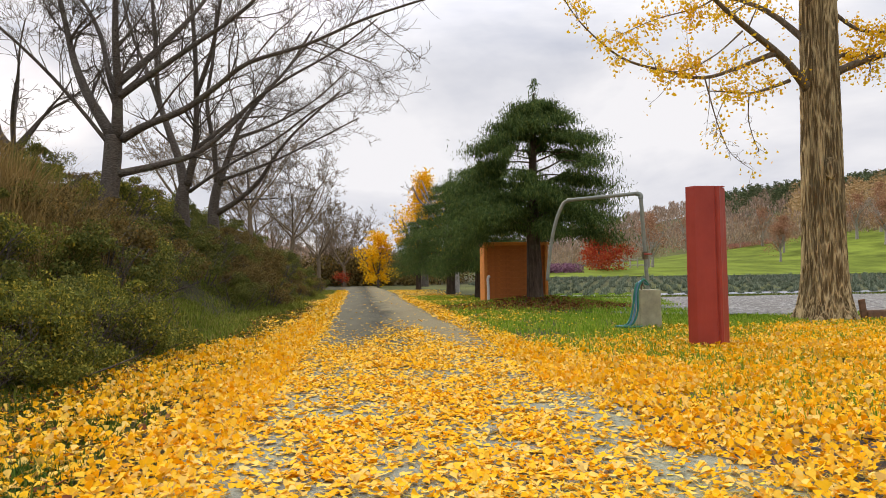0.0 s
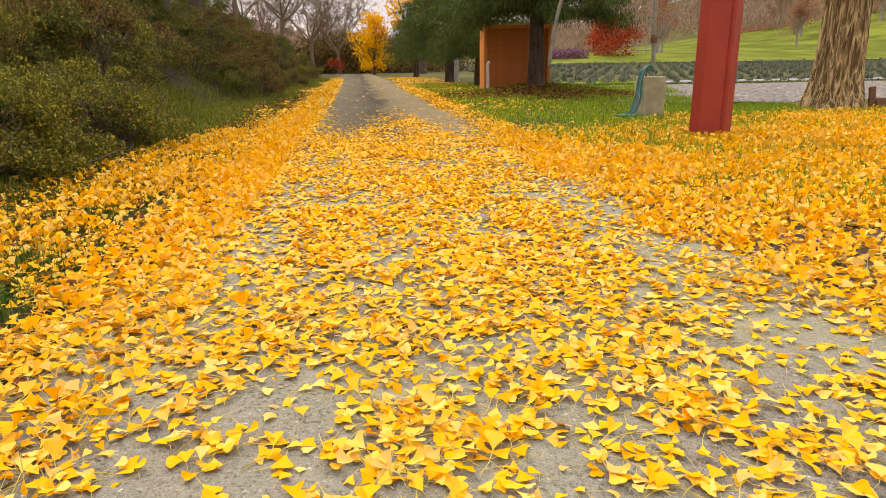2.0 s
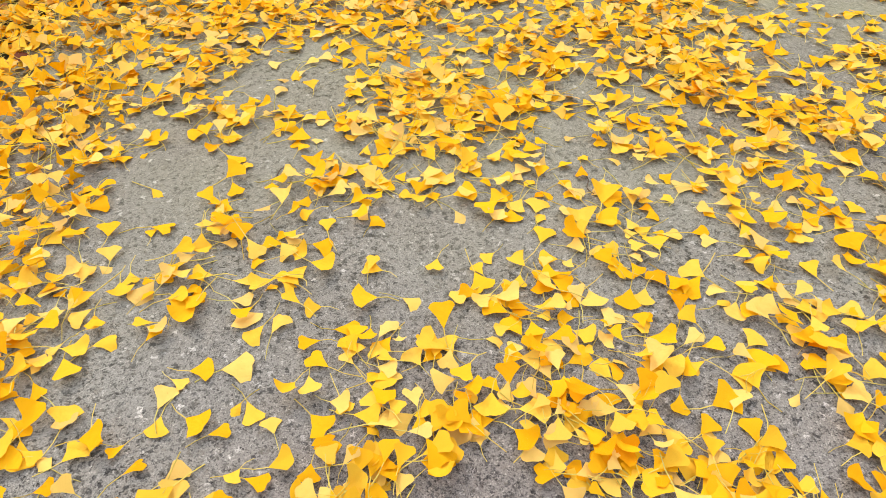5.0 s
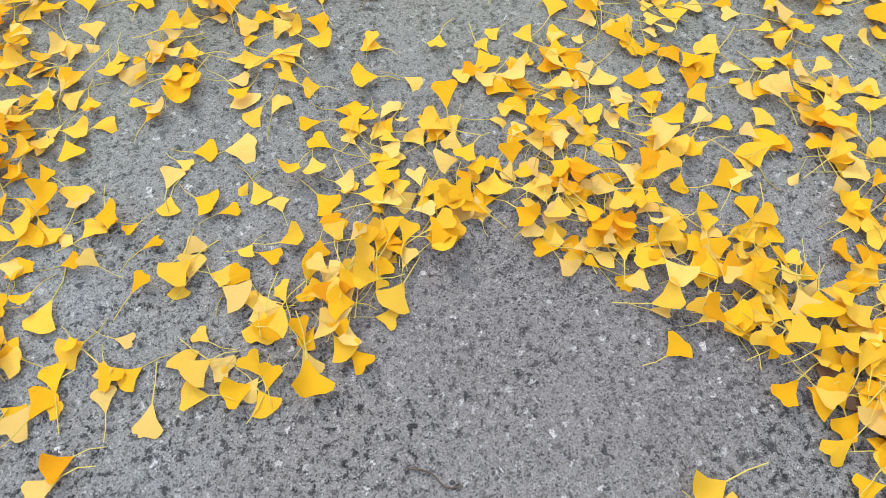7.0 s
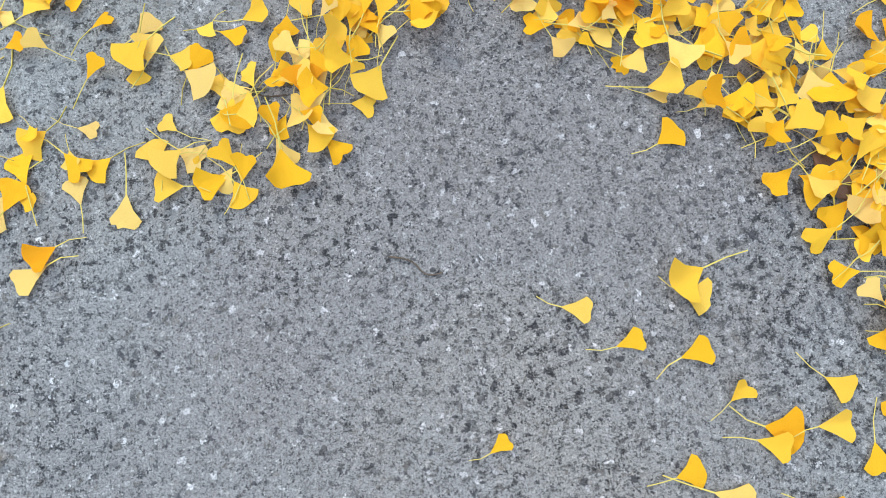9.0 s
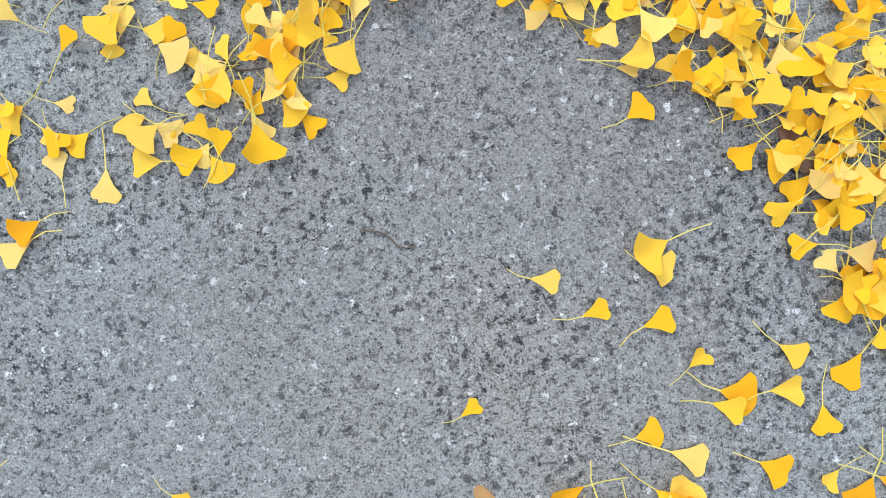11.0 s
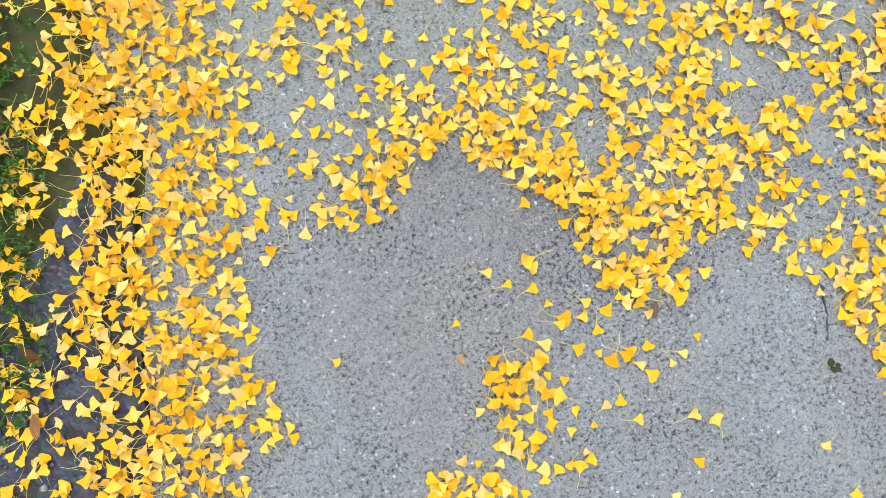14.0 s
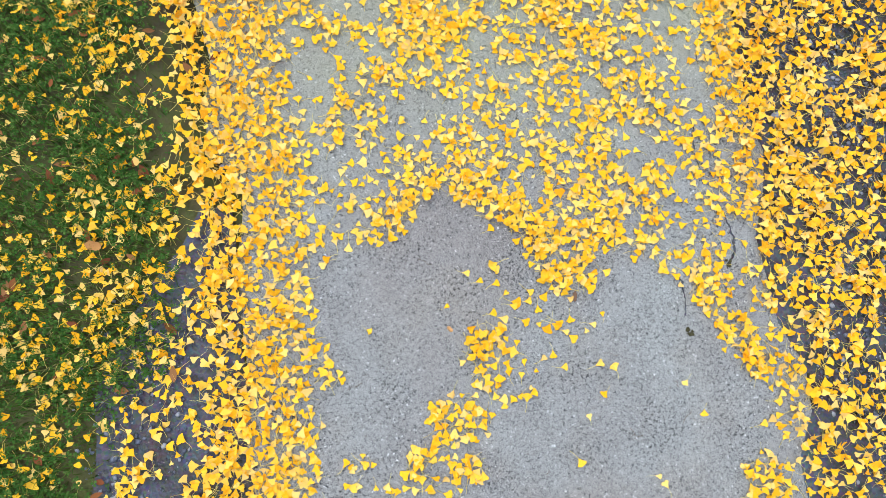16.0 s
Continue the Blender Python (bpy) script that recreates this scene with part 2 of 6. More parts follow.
def concrete_lane():
    k = Mat("worn_exposed_aggregate_concrete", 0.92, specular=0.12)
    at = k.place(world_space=True)
    broad = k.noise(at, 1.1, 4, 0.55)
    base = k.ramp(broad, (0.32, (0.285, 0.268, 0.265)), (0.50, (0.325, 0.325, 0.325)), (0.70, (0.385, 0.405, 0.40)))
    stain = k.noise(at, 3.6, 6, 0.68, 0.5)
    base = k.mix(k.grey(stain, 0.46, 0.70, 0.0, 0.22), base, (0.17, 0.168, 0.165))
    where = k.n("ShaderNodeSeparateXYZ")
    k.link(at, where.inputs[0])
    mud = k.math("MULTIPLY", k.grey(where.outputs["Y"], 5.0, 10.0, 0.0, 1.0), k.grey(k.noise(k.place((1.2, 0.18, 1), True), 1.6, 4), 0.35, 0.6, 0.75, 1.0))
    # wheel tracks: grey and beige bands beside a dark mossy crown
    across = k.math("ADD", where.outputs["X"], k.math("MULTIPLY", where.outputs["Y"], 0.056))
    across = k.math("ADD", across, k.math("MULTIPLY", k.math("SUBTRACT", k.noise(k.place((1.0, 0.35, 1), True), 1.4, 4), 0.5), 1.1))
    wear = k.ramp(k.grey(across, -1.25, 2.05, 0.0, 1.0), (0.0, (0.10, 0.082, 0.045)), (0.14, (0.165, 0.145, 0.105)), (0.36, (0.13, 0.115, 0.082)), (0.50, (0.055, 0.047, 0.032)), (0.62, (0.24, 0.195, 0.12)), (0.84, (0.30, 0.243, 0.145)), (1.0, (0.11, 0.09, 0.048)))
    base = k.mix(mud, base, wear)

    def stones(scale, keep, *tones):
        node = k.n("ShaderNodeTexVoronoi", Scale=scale, Randomness=1.0)
        warp = k.n("ShaderNodeTexNoise", Scale=scale * 1.4, Detail=2.0)
        k.link(at, warp.inputs["Vector"])
        shift = k.n("ShaderNodeVectorMath")
        shift.operation = "SCALE"
        shift.inputs["Scale"].default_value = 2.0 / scale
        k.link(warp.outputs["Color"], shift.inputs[0])
        moved = k.n("ShaderNodeVectorMath")
        moved.operation = "ADD"
        k.link(at, moved.inputs[0])
        k.link(shift.outputs[0], moved.inputs[1])
        k.link(moved.outputs[0], node.inputs["Vector"])
        pick = k.n("ShaderNodeSeparateColor")
        k.link(node.outputs["Color"], pick.inputs[0])
        tone = k.ramp(pick.outputs[0], *tones)
        body = k.grey(node.outputs["Distance"], 0.36, 0.52, 1.0, 0.0)
        return tone, k.math("MULTIPLY", body, k.grey(pick.outputs[1], keep, keep + 0.05, 0.0, 1.0))

    tone, fine = stones(230.0, -0.1, (0.0, (0.05, 0.051, 0.055)), (0.30, (0.17, 0.17, 0.17)), (0.70, (0.33, 0.33, 0.325)), (1.0, (0.58, 0.58, 0.57)))
    col = k.mix(k.math("MULTIPLY", fine, 0.85), k.mix(0.25, base, (0.36, 0.36, 0.35)), tone)
    tone, middle = stones(115.0, 0.66, (0.0, (0.05, 0.052, 0.06)), (0.45, (0.12, 0.122, 0.13)), (0.75, (0.20, 0.19, 0.175)), (0.92, (0.40, 0.395, 0.38)), (1.0, (0.52, 0.51, 0.49)))
    col = k.mix(k.math("MULTIPLY", middle, 0.75), col, tone)
    tone, coarse = stones(72.0, 0.87, (0.0, (0.06, 0.062, 0.07)), (0.55, (0.12, 0.122, 0.13)), (0.85, (0.19, 0.182, 0.17)), (1.0, (0.34, 0.33, 0.31)))
    col = k.mix(k.math("MULTIPLY", coarse, 0.85), col, tone)
    tone, chips = stones(88.0, 0.93, (0.0, (0.55, 0.55, 0.56)), (1.0, (0.80, 0.80, 0.81)))
    col = k.mix(k.math("MULTIPLY", chips, 0.9), col, tone)
    pits = k.noise(at, 62, 5, 0.75)
    dark = k.math("MULTIPLY", k.grey(pits, 0.55, 0.60, 0.0, 1.0), k.grey(stain, 0.42, 0.60, 0.22, 1.0))
    col = k.mix(k.math("MULTIPLY", dark, 0.85), col, (0.035, 0.036, 0.042))
    # the swept dome has a brown cast, the concrete beyond it is paler
    dome = k.math("ADD", k.math("POWER", k.math("MULTIPLY", where.outputs["X"], 1.7), 2.0), k.math("POWER", k.math("MULTIPLY", k.math("ADD", where.outputs["Y"], 0.05), 1.3), 2.0))
    dome = k.grey(k.math("ADD", dome, k.math("MULTIPLY", k.math("SUBTRACT", stain, 0.5), 0.9)), 0.25, 1.0, 1.0, 0.0)
    col = k.mix(dome, col, k.mix(1.0, col, (0.945, 0.90, 0.885), "MULTIPLY"))
    # a darker, more pitted patch beside the swept dome
    worn = k.math("ADD", k.math("POWER", k.math("MULTIPLY", k.math("SUBTRACT", where.outputs["X"], 0.50), 3.2), 2.0), k.math("POWER", k.math("MULTIPLY", k.math("ADD", where.outputs["Y"], 0.05), 2.6), 2.0))
    worn = k.math("MULTIPLY", k.grey(k.math("ADD", worn, k.math("MULTIPLY", stain, 1.5)), 0.9, 1.6, 1.0, 0.0), k.grey(pits, 0.50, 0.56, 0.0, 1.0))
    col = k.mix(k.math("MULTIPLY", worn, 0.45), col, (0.05, 0.052, 0.058))
    rust = k.noise(at, 1.9, 3, 0.5)
    col = k.mix(k.grey(rust, 0.50, 0.68, 0.0, 0.35), col, k.mix(1.0, col, (1.0, 0.90, 0.80), "MULTIPLY"))
    speck = k.noise(at, 330, 3, 0.8)
    col = k.mix(0.8, col, k.mix(1.0, col, k.ramp(speck, (0.36, (0.40, 0.40, 0.40)), (0.5, (1.0, 1.0, 1.0)), (0.62, (1.30, 1.30, 1.30))), "MULTIPLY"))
    # from y 0.35 on the concrete turns olive-tan, in broad patches
    olive_tint = k.math("MULTIPLY", k.grey(where.outputs["Y"], 0.35, 1.6, 0.0, 0.85), k.grey(broad, 0.38, 0.62, 0.4, 1.0))
    col = k.mix(olive_tint, col, k.mix(0.6, k.mix(1.0, col, (0.95, 0.97, 0.74), "MULTIPLY"), (0.41, 0.415, 0.285)))
    col = k.mix(mud, col, k.mix(0.92, col, wear))
    k.colour(k.mix(1.0, col, (0.885, 0.89, 0.825), "MULTIPLY"))
    grit = k.noise(at, 210, 4, 0.75)
    h = k.math("ADD", k.math("MULTIPLY", coarse, 0.7), k.math("SUBTRACT", grit, dark))
    k.bump(h, 0.7, 0.004)
    return k.m


def soil_ground():
    k = Mat("soil_grass_and_litter", 0.95, specular=0.15)
    at = k.place(world_space=True)
    a = k.noise(at, 0.9, 6, 0.6)
    col = k.ramp(a, (0.30, (0.04, 0.05, 0.018)), (0.5, (0.06, 0.07, 0.024)), (0.7, (0.09, 0.105, 0.032)))
    b = k.noise(at, 7, 5, 0.7)
    col = k.mix(k.grey(b, 0.42, 0.58, 0.0, 0.85), col, (0.065, 0.046, 0.032))
    far = k.noise(at, 0.03, 4, 0.6)
    col = k.mix(k.grey(far, 0.45, 0.6, 0.0, 0.4), col, (0.22, 0.25, 0.06))
    k.colour(col)
    k.bump(k.noise(at, 30, 6, 0.7), 0.6, 0.03)
    return k.m


def wet_gravel_bed():
    k = Mat("wet_dark_gravel_and_mud", 0.4, specular=0.5)
    at = k.place(world_space=True)
    a = k.noise(at, 3.0, 5, 0.6)
    col = k.ramp(a, (0.36, (0.034, 0.026, 0.020)), (0.50, (0.040, 0.042, 0.048)), (0.66, (0.075, 0.085, 0.105)))
    v = k.cells(at, 60, out="Color")
    col = k.mix(0.45, col, k.mix(1.0, col, v, "SOFT_LIGHT"))
    k.colour(col)
    k.rough(k.grey(a, 0.35, 0.65, 0.12, 0.75))
    k.bump(k.math("SUBTRACT", k.noise(at, 90, 4), k.cells(at, 45)), 0.5, 0.012)
    return k.m


def dry_gravel():
    k = Mat("pale_dry_gravel", 0.9, specular=0.2)
    at = k.place(world_space=True)
    v = k.n("ShaderNodeTexVoronoi", Scale=16.0)
    k.link(at, v.inputs["Vector"])
    s = k.n("ShaderNodeSeparateColor")
    k.link(v.outputs["Color"], s.inputs[0])
    col = k.ramp(s.outputs[0], (0.0, (0.05, 0.048, 0.044)), (0.45, (0.16, 0.155, 0.142)), (0.8, (0.29, 0.28, 0.26)), (1.0, (0.46, 0.45, 0.43)))
    col = k.mix(k.grey(k.noise(at, 1.1), 0.45, 0.65, 0, 0.5), col, (0.20, 0.18, 0.15))
    k.colour(col)
    k.bump(v.outputs["Distance"], 0.35, 0.02)
    return k.m


def mulch_sheet():
    k = Mat("grey_plastic_mulch_film", 0.35, specular=0.5)
    at = k.place(world_space=True)
    k.colour(k.ramp(k.noise(at, 1.6), (0.35, (0.15, 0.165, 0.20)), (0.6, (0.28, 0.30, 0.36)), (0.75, (0.42, 0.44, 0.52))))
    k.bump(k.noise(at, 5, 4), 0.5, 0.05)
    return k.m


def bark(name, dark, light, stretch, scale=1.0, ridge=0.02, lo=0.33, hi=0.66, cracks=0.0):
    k = Mat(name, 0.9, specular=0.15)
    at = k.place((scale, scale, scale * stretch))
    a = k.noise(at, 9, 6, 0.65, 0.5)
    fine = k.noise(k.place(), 45, 5, 0.7)
    col = k.ramp(a, (lo, dark), (hi, light))
    col = k.mix(k.grey(fine, 0.35, 0.7, 0.0, 0.55), col, k.mix(1.0, col, (0.55, 0.52, 0.48), "MULTIPLY"))
    moss = k.noise(k.place(), 2.2, 4)
    col = k.mix(k.grey(moss, 0.55, 0.7, 0.0, 0.35), col, (0.20, 0.20, 0.14))
    if cracks:
        net = k.noise(k.place((1, 1, stretch * 1.3)), cracks, 3, 0.55, 0.7)
        split = k.math("ABSOLUTE", k.math("SUBTRACT", net, 0.5))
        net2 = k.noise(k.place((1, 1, stretch * 1.6)), cracks * 2.1, 3, 0.55, 0.5)
        split2 = k.math("ABSOLUTE", k.math("SUBTRACT", net2, 0.5))
        a = k.math("MINIMUM", k.grey(split, 0.0, 0.055, 0.0, 1.0), k.grey(split2, 0.0, 0.05, 0.35, 1.0))
        col = k.mix(a, dark, k.mix(0.65, col, light))
    k.colour(col)
    k.bump(k.math("ADD", a, k.math("MULTIPLY", fine, 0.35)), 0.8, ridge)
    return k.m


def furrowed_bark():
    """Interlaced pale ridges round long dark furrows."""
    k = Mat("ginkgo_bark_furrowed", 0.9, specular=0.12)
    at = k.place((1, 1, 0.09))
    sway = k.n("ShaderNodeTexNoise", Scale=5.0, Detail=3.0)
    k.link(at, sway.inputs["Vector"])
    shift = k.n("ShaderNodeVectorMath")
    shift.operation = "SCALE"
    shift.inputs["Scale"].default_value = 0.06
    k.link(sway.outputs["Color"], shift.inputs[0])
    moved = k.n("ShaderNodeVectorMath")
    moved.operation = "ADD"
    k.link(at, moved.inputs[0])
    k.link(shift.outputs[0], moved.inputs[1])
    def web(scale, wide):
        line = k.math("ABSOLUTE", k.math("SUBTRACT", k.noise(moved.outputs[0], scale, 2, 0.45, 0.6), 0.5))
        return k.grey(line, wide * 0.15, wide, 1.0, 0.0)

    net = k.math("MAXIMUM", web(10.0, 0.10), k.math("MULTIPLY", web(17.0, 0.085), 0.8))
    fine = k.noise(k.place((1, 1, 0.5)), 55, 5, 0.7)
    col = k.ramp(net, (0.0, (0.13, 0.088, 0.042)), (0.30, (0.21, 0.148, 0.072)), (0.70, (0.36, 0.265, 0.137)), (1.0, (0.60, 0.46, 0.25)))
    col = k.mix(k.grey(fine, 0.35, 0.7, 0.0, 0.5), col, k.mix(1.0, col, (0.55, 0.50, 0.44), "MULTIPLY"))
    col = k.mix(k.grey(k.noise(k.place(), 2.2, 4), 0.55, 0.7, 0.0, 0.3), col, (0.22, 0.21, 0.13))
    k.colour(col)
    k.bump(k.math("ADD", net, k.math("MULTIPLY", fine, 0.3)), 0.9, 0.035)
    return k.m


def red_paint():
    k = Mat("weathered_red_paint", 0.55, specular=0.35)
    at = k.place()
    a = k.noise(at, 2.5, 5, 0.6)
    col = k.ramp(a, (0.3, (0.31, 0.036, 0.022)), (0.7, (0.40, 0.055, 0.034)))
    streak = k.noise(k.place((14, 14, 0.7)), 3, 4, 0.6)
    col = k.mix(k.grey(streak, 0.52, 0.72, 0.0, 0.14), col, (0.45, 0.13, 0.09))
    chip = k.noise(at, 26, 5, 0.7)
    col = k.mix(k.grey(chip, 0.66, 0.72, 0.0, 0.5), col, (0.22, 0.05, 0.04))
    k.colour(col)
    k.rough(k.grey(streak, 0.3, 0.7, 0.42, 0.7))
    k.bump(chip, 0.12, 0.004)
    return k.m


def plain(name, c, rough=0.7, metal=0.0, vary=0.25, scale=8.0, bump=0.2, specular=0.3):
    k = Mat(name, rough, metal, specular)
    at = k.place()
    a = k.noise(at, scale, 6, 0.65)
    lo = tuple(v * (1 - vary) for v in c)
    hi = tuple(min(1, v * (1 + vary)) for v in c)
    col = k.ramp(a, (0.3, lo), (0.7, hi))
    b = k.noise(at, scale * 7, 4, 0.6)
    col = k.mix(k.grey(b, 0.55, 0.75, 0.0, 0.3), col, tuple(v * 0.5 for v in c))
    k.colour(col)
    k.bump(b, bump, 0.004)
    return k.m


M_LANE = concrete_lane()
M_SOIL = soil_ground()
M_WET = wet_gravel_bed()
M_DRY = dry_gravel()
M_MULCH = mulch_sheet()
M_GINKGO_BARK = furrowed_bark()
M_LIMB_BARK = bark("ginkgo_limb_bark", (0.11, 0.085, 0.06), (0.26, 0.20, 0.14), 0.4, 2.0, 0.01)
M_CHERRY_BARK = bark("cherry_bark_banded", (0.05, 0.040, 0.032), (0.21, 0.175, 0.145), 3.4, 1.6, 0.02)
M_CONIFER_BARK = bark("conifer_bark_dark", (0.05, 0.035, 0.026), (0.14, 0.10, 0.075), 0.15, 1.5, 0.02)
M_TAN_BARK = bark("tan_grey_bark", (0.15, 0.11, 0.072), (0.31, 0.235, 0.155), 0.5, 1.0, 0.01)
M_PALE_BARK = bark("pale_grey_bark", (0.26, 0.23, 0.20), (0.44, 0.41, 0.37), 0.5, 1.0, 0.01)
M_RED = red_paint()
M_CONCRETE = plain("mossy_grey_concrete", (0.34, 0.325, 0.21), 0.9, vary=0.3, scale=4)
M_GALV = plain("dull_green_grey_pipe", (0.24, 0.26, 0.22), 0.5, 0.35, vary=0.2)
M_BRASS = plain("tarnished_brass", (0.16, 0.13, 0.09), 0.45, 0.8)
M_HOSE_GREEN = plain("green_rubber_hose", (0.02, 0.17, 0.12), 0.45, vary=0.2)
M_HOSE_BLUE = plain("blue_grey_rubber_hose", (0.10, 0.22, 0.30), 0.45, vary=0.2)
M_ORANGE = plain("orange_brown_stained_board", (0.50, 0.155, 0.035), 0.7, vary=0.22, scale=2.5)
M_ORANGE_EDGE = plain("bright_orange_corner_board", (0.68, 0.25, 0.05), 0.65, vary=0.15)
M_WHITE = plain("white_plastic_pipe", (0.72, 0.71, 0.68), 0.5, vary=0.06)
M_PLANK = plain("weathered_brown_plank", (0.17, 0.095, 0.055), 0.8, vary=0.35)
M_FENCE = plain("bleached_fence_wood", (0.40, 0.36, 0.32), 0.85, vary=0.2)
def wet_stones():
    k = Mat("wet_dark_pebble", 0.3, specular=0.5)
    k.colour(k.ramp(k.per_island(), (0.0, (0.030, 0.034, 0.044)), (0.5, (0.075, 0.087, 0.115)), (0.85, (0.15, 0.168, 0.21)), (1.0, (0.32, 0.33, 0.34))))
    k.bump(k.noise(k.place(), 120, 3, 0.6), 0.3, 0.003)
    return k.m


M_PEBBLE = wet_stones()
M_STONE = plain("blue_grey_stone", (0.26, 0.29, 0.34), 0.55, vary=0.25, scale=20)
M_EMBANK = plain("brown_bank_soil", (0.06, 0.055, 0.024), 0.95, vary=0.4, scale=3, bump=0.6)
M_LITTER = plain("brown_needle_litter", (0.14, 0.085, 0.045), 0.95, vary=0.4, scale=9, bump=0.7)
M_MEADOW = plain("bright_green_meadow", (0.15, 0.195, 0.029), 0.95, vary=0.5, scale=0.2, bump=0.3, specular=0.05)


# ---- builders ----
def mesh_of(name, verts, faces, material, smooth=False):
    me = bpy.data.meshes.new(name)
    me.from_pydata([tuple(v) for v in verts], [], [tuple(f) for f in faces])
    me.materials.append(material)
    if smooth:
        me.polygons.foreach_set("use_smooth", [True] * len(me.polygons))
    me.update()
    return me


def mesh_tris(name, verts, tris, material, smooth=False, second=None, slots=None):
    """A mesh straight from arrays of corners and triangles."""
    me = bpy.data.meshes.new(name)
    verts, tris = np.asarray(verts, np.float32), np.asarray(tris, np.int32)
    me.vertices.add(len(verts))
    me.vertices.foreach_set("co", verts.ravel())
    me.loops.add(tris.size)
    me.loops.foreach_set("vertex_index", tris.ravel())
    me.polygons.add(len(tris))
    me.polygons.foreach_set("loop_start", np.arange(0, tris.size, 3, dtype=np.int32))
    if smooth:
        me.polygons.foreach_set("use_smooth", np.ones(len(tris), bool))
    me.materials.append(material)
    if second:
        me.materials.append(second)
        me.polygons.foreach_set("material_index", np.asarray(slots, np.int32))
    me.update(calc_edges=True)
    me.validate()
    return me


def thing(name, label, category, at=(0, 0, 0), group="", kind=""):
    ob = new(name)
    ob.empty_display_size = 0.2
    ob.location = at
    return tagged(ob, label, category, group, kind)


def add(name, me, parent=None, label="", kind=""):
    ob = new(name, me)
    ob.parent = parent
    return tagged(ob, label, kind=kind)


def part(name, bm, material, parent, label="", smooth=False):
    me = bpy.data.meshes.new(name)
    bm.to_mesh(me)
    bm.free()
    me.materials.append(material)
    if smooth:
        me.polygons.foreach_set("use_smooth", [True] * len(me.polygons))
    return add(name, me, parent, label)


def block(sx, sy, sz, at=(0, 0, 0), bevel=0.01, turn=0.0, into=None):
    """A bevelled box standing on at."""
    bm = into or bmesh.new()
    m = Matrix.Translation((at[0], at[1], at[2] + sz / 2)) @ Matrix.Rotation(turn, 4, "Z") @ Matrix.Diagonal((sx, sy, sz, 1))
    made = bmesh.ops.create_cube(bm, size=1, matrix=m)
    if bevel:
        edges = {e for v in made["verts"] for e in v.link_edges}
        bmesh.ops.bevel(bm, geom=list(edges), offset=bevel, segments=2, affect="EDGES", profile=0.6)
    return bm


class Tubes:
    """Tapered tubes along polylines, gathered into one mesh."""

    def __init__(self):
        self.v, self.f = [], []

    def add(self, pts, radii, sides=6, cap=True):
        pts = [Vector(p) for p in pts]
        start = len(self.v)
        ref = None
        for i, p in enumerate(pts):
            d = (pts[min(i + 1, len(pts) - 1)] - pts[max(i - 1, 0)]).normalized()
            if ref is None:
                ref = d.orthogonal().normalized()
            ref = (ref - d * ref.dot(d)).normalized()
            side = d.cross(ref)
            for s in range(sides):
                a = 2 * math.pi * s / sides
                self.v.append(p + (ref * math.cos(a) + side * math.sin(a)) * radii[i])
        for i in range(len(pts) - 1):
            for s in range(sides):
                a, b = start + i * sides + s, start + i * sides + (s + 1) % sides
                self.f.append((a, b, b + sides, a + sides))
        if cap:
            self.f.append(tuple(start + s for s in reversed(range(sides))))
            self.f.append(tuple(start + (len(pts) - 1) * sides + s for s in range(sides)))

    def mesh(self, name, material):
        return mesh_of(name, self.v, self.f, material, True)


def curve_through(pts, steps=6):
    """A smooth line through a few points."""
    pts = [Vector(p) for p in pts]
    out = []
    for i in range(len(pts) - 1):
        p0, p1, p2, p3 = pts[max(i - 1, 0)], pts[i], pts[i + 1], pts[min(i + 2, len(pts) - 1)]
        for s in range(steps):
            t = s / steps
            out.append(0.5 * ((2 * p1) + (p2 - p0) * t + (2 * p0 - 5 * p1 + 4 * p2 - p3) * t * t + (3 * p1 - p0 - 3 * p2 + p3) * t ** 3))
    return out + [pts[-1]]


def lattice_noise(x, y, scale, seed):
    """Smooth value noise on the plane, 0 to 1, for arrays."""
    rng = np.random.default_rng(seed)
    grid = rng.random((256, 256))
    u, v = np.asarray(x) * scale + 64, np.asarray(y) * scale + 64
    i, j = np.floor(u).astype(int), np.floor(v).astype(int)
    fu, fv = u - i, v - j
    fu, fv = fu * fu * (3 - 2 * fu), fv * fv * (3 - 2 * fv)
    g = lambda a, b: grid[a % 256, b % 256]
    return (g(i, j) * (1 - fu) + g(i + 1, j) * fu) * (1 - fv) + (g(i, j + 1) * (1 - fu) + g(i + 1, j + 1) * fu) * fv


def step(x, a, b):
    t = np.clip((np.asarray(x, float) - a) / (b - a), 0, 1)
    return t * t * (3 - 2 * t)


def turn_matrices(yaw, pitch, roll):
    """Rotation matrices from arrays of angles."""
    cy, sy, cp, sp, cr, sr = np.cos(yaw), np.sin(yaw), np.cos(pitch), np.sin(pitch), np.cos(roll), np.sin(roll)
    m = np.empty((len(yaw), 3, 3))
    m[:, 0, 0], m[:, 0, 1], m[:, 0, 2] = cy * cr - sy * sp * sr, -sy * cp, cy * sr + sy * sp * cr
    m[:, 1, 0], m[:, 1, 1], m[:, 1, 2] = sy * cr + cy * sp * sr, cy * cp, sy * sr - cy * sp * cr
    m[:, 2, 0], m[:, 2, 1], m[:, 2, 2] = -cp * sr, sp, cp * cr
    return m


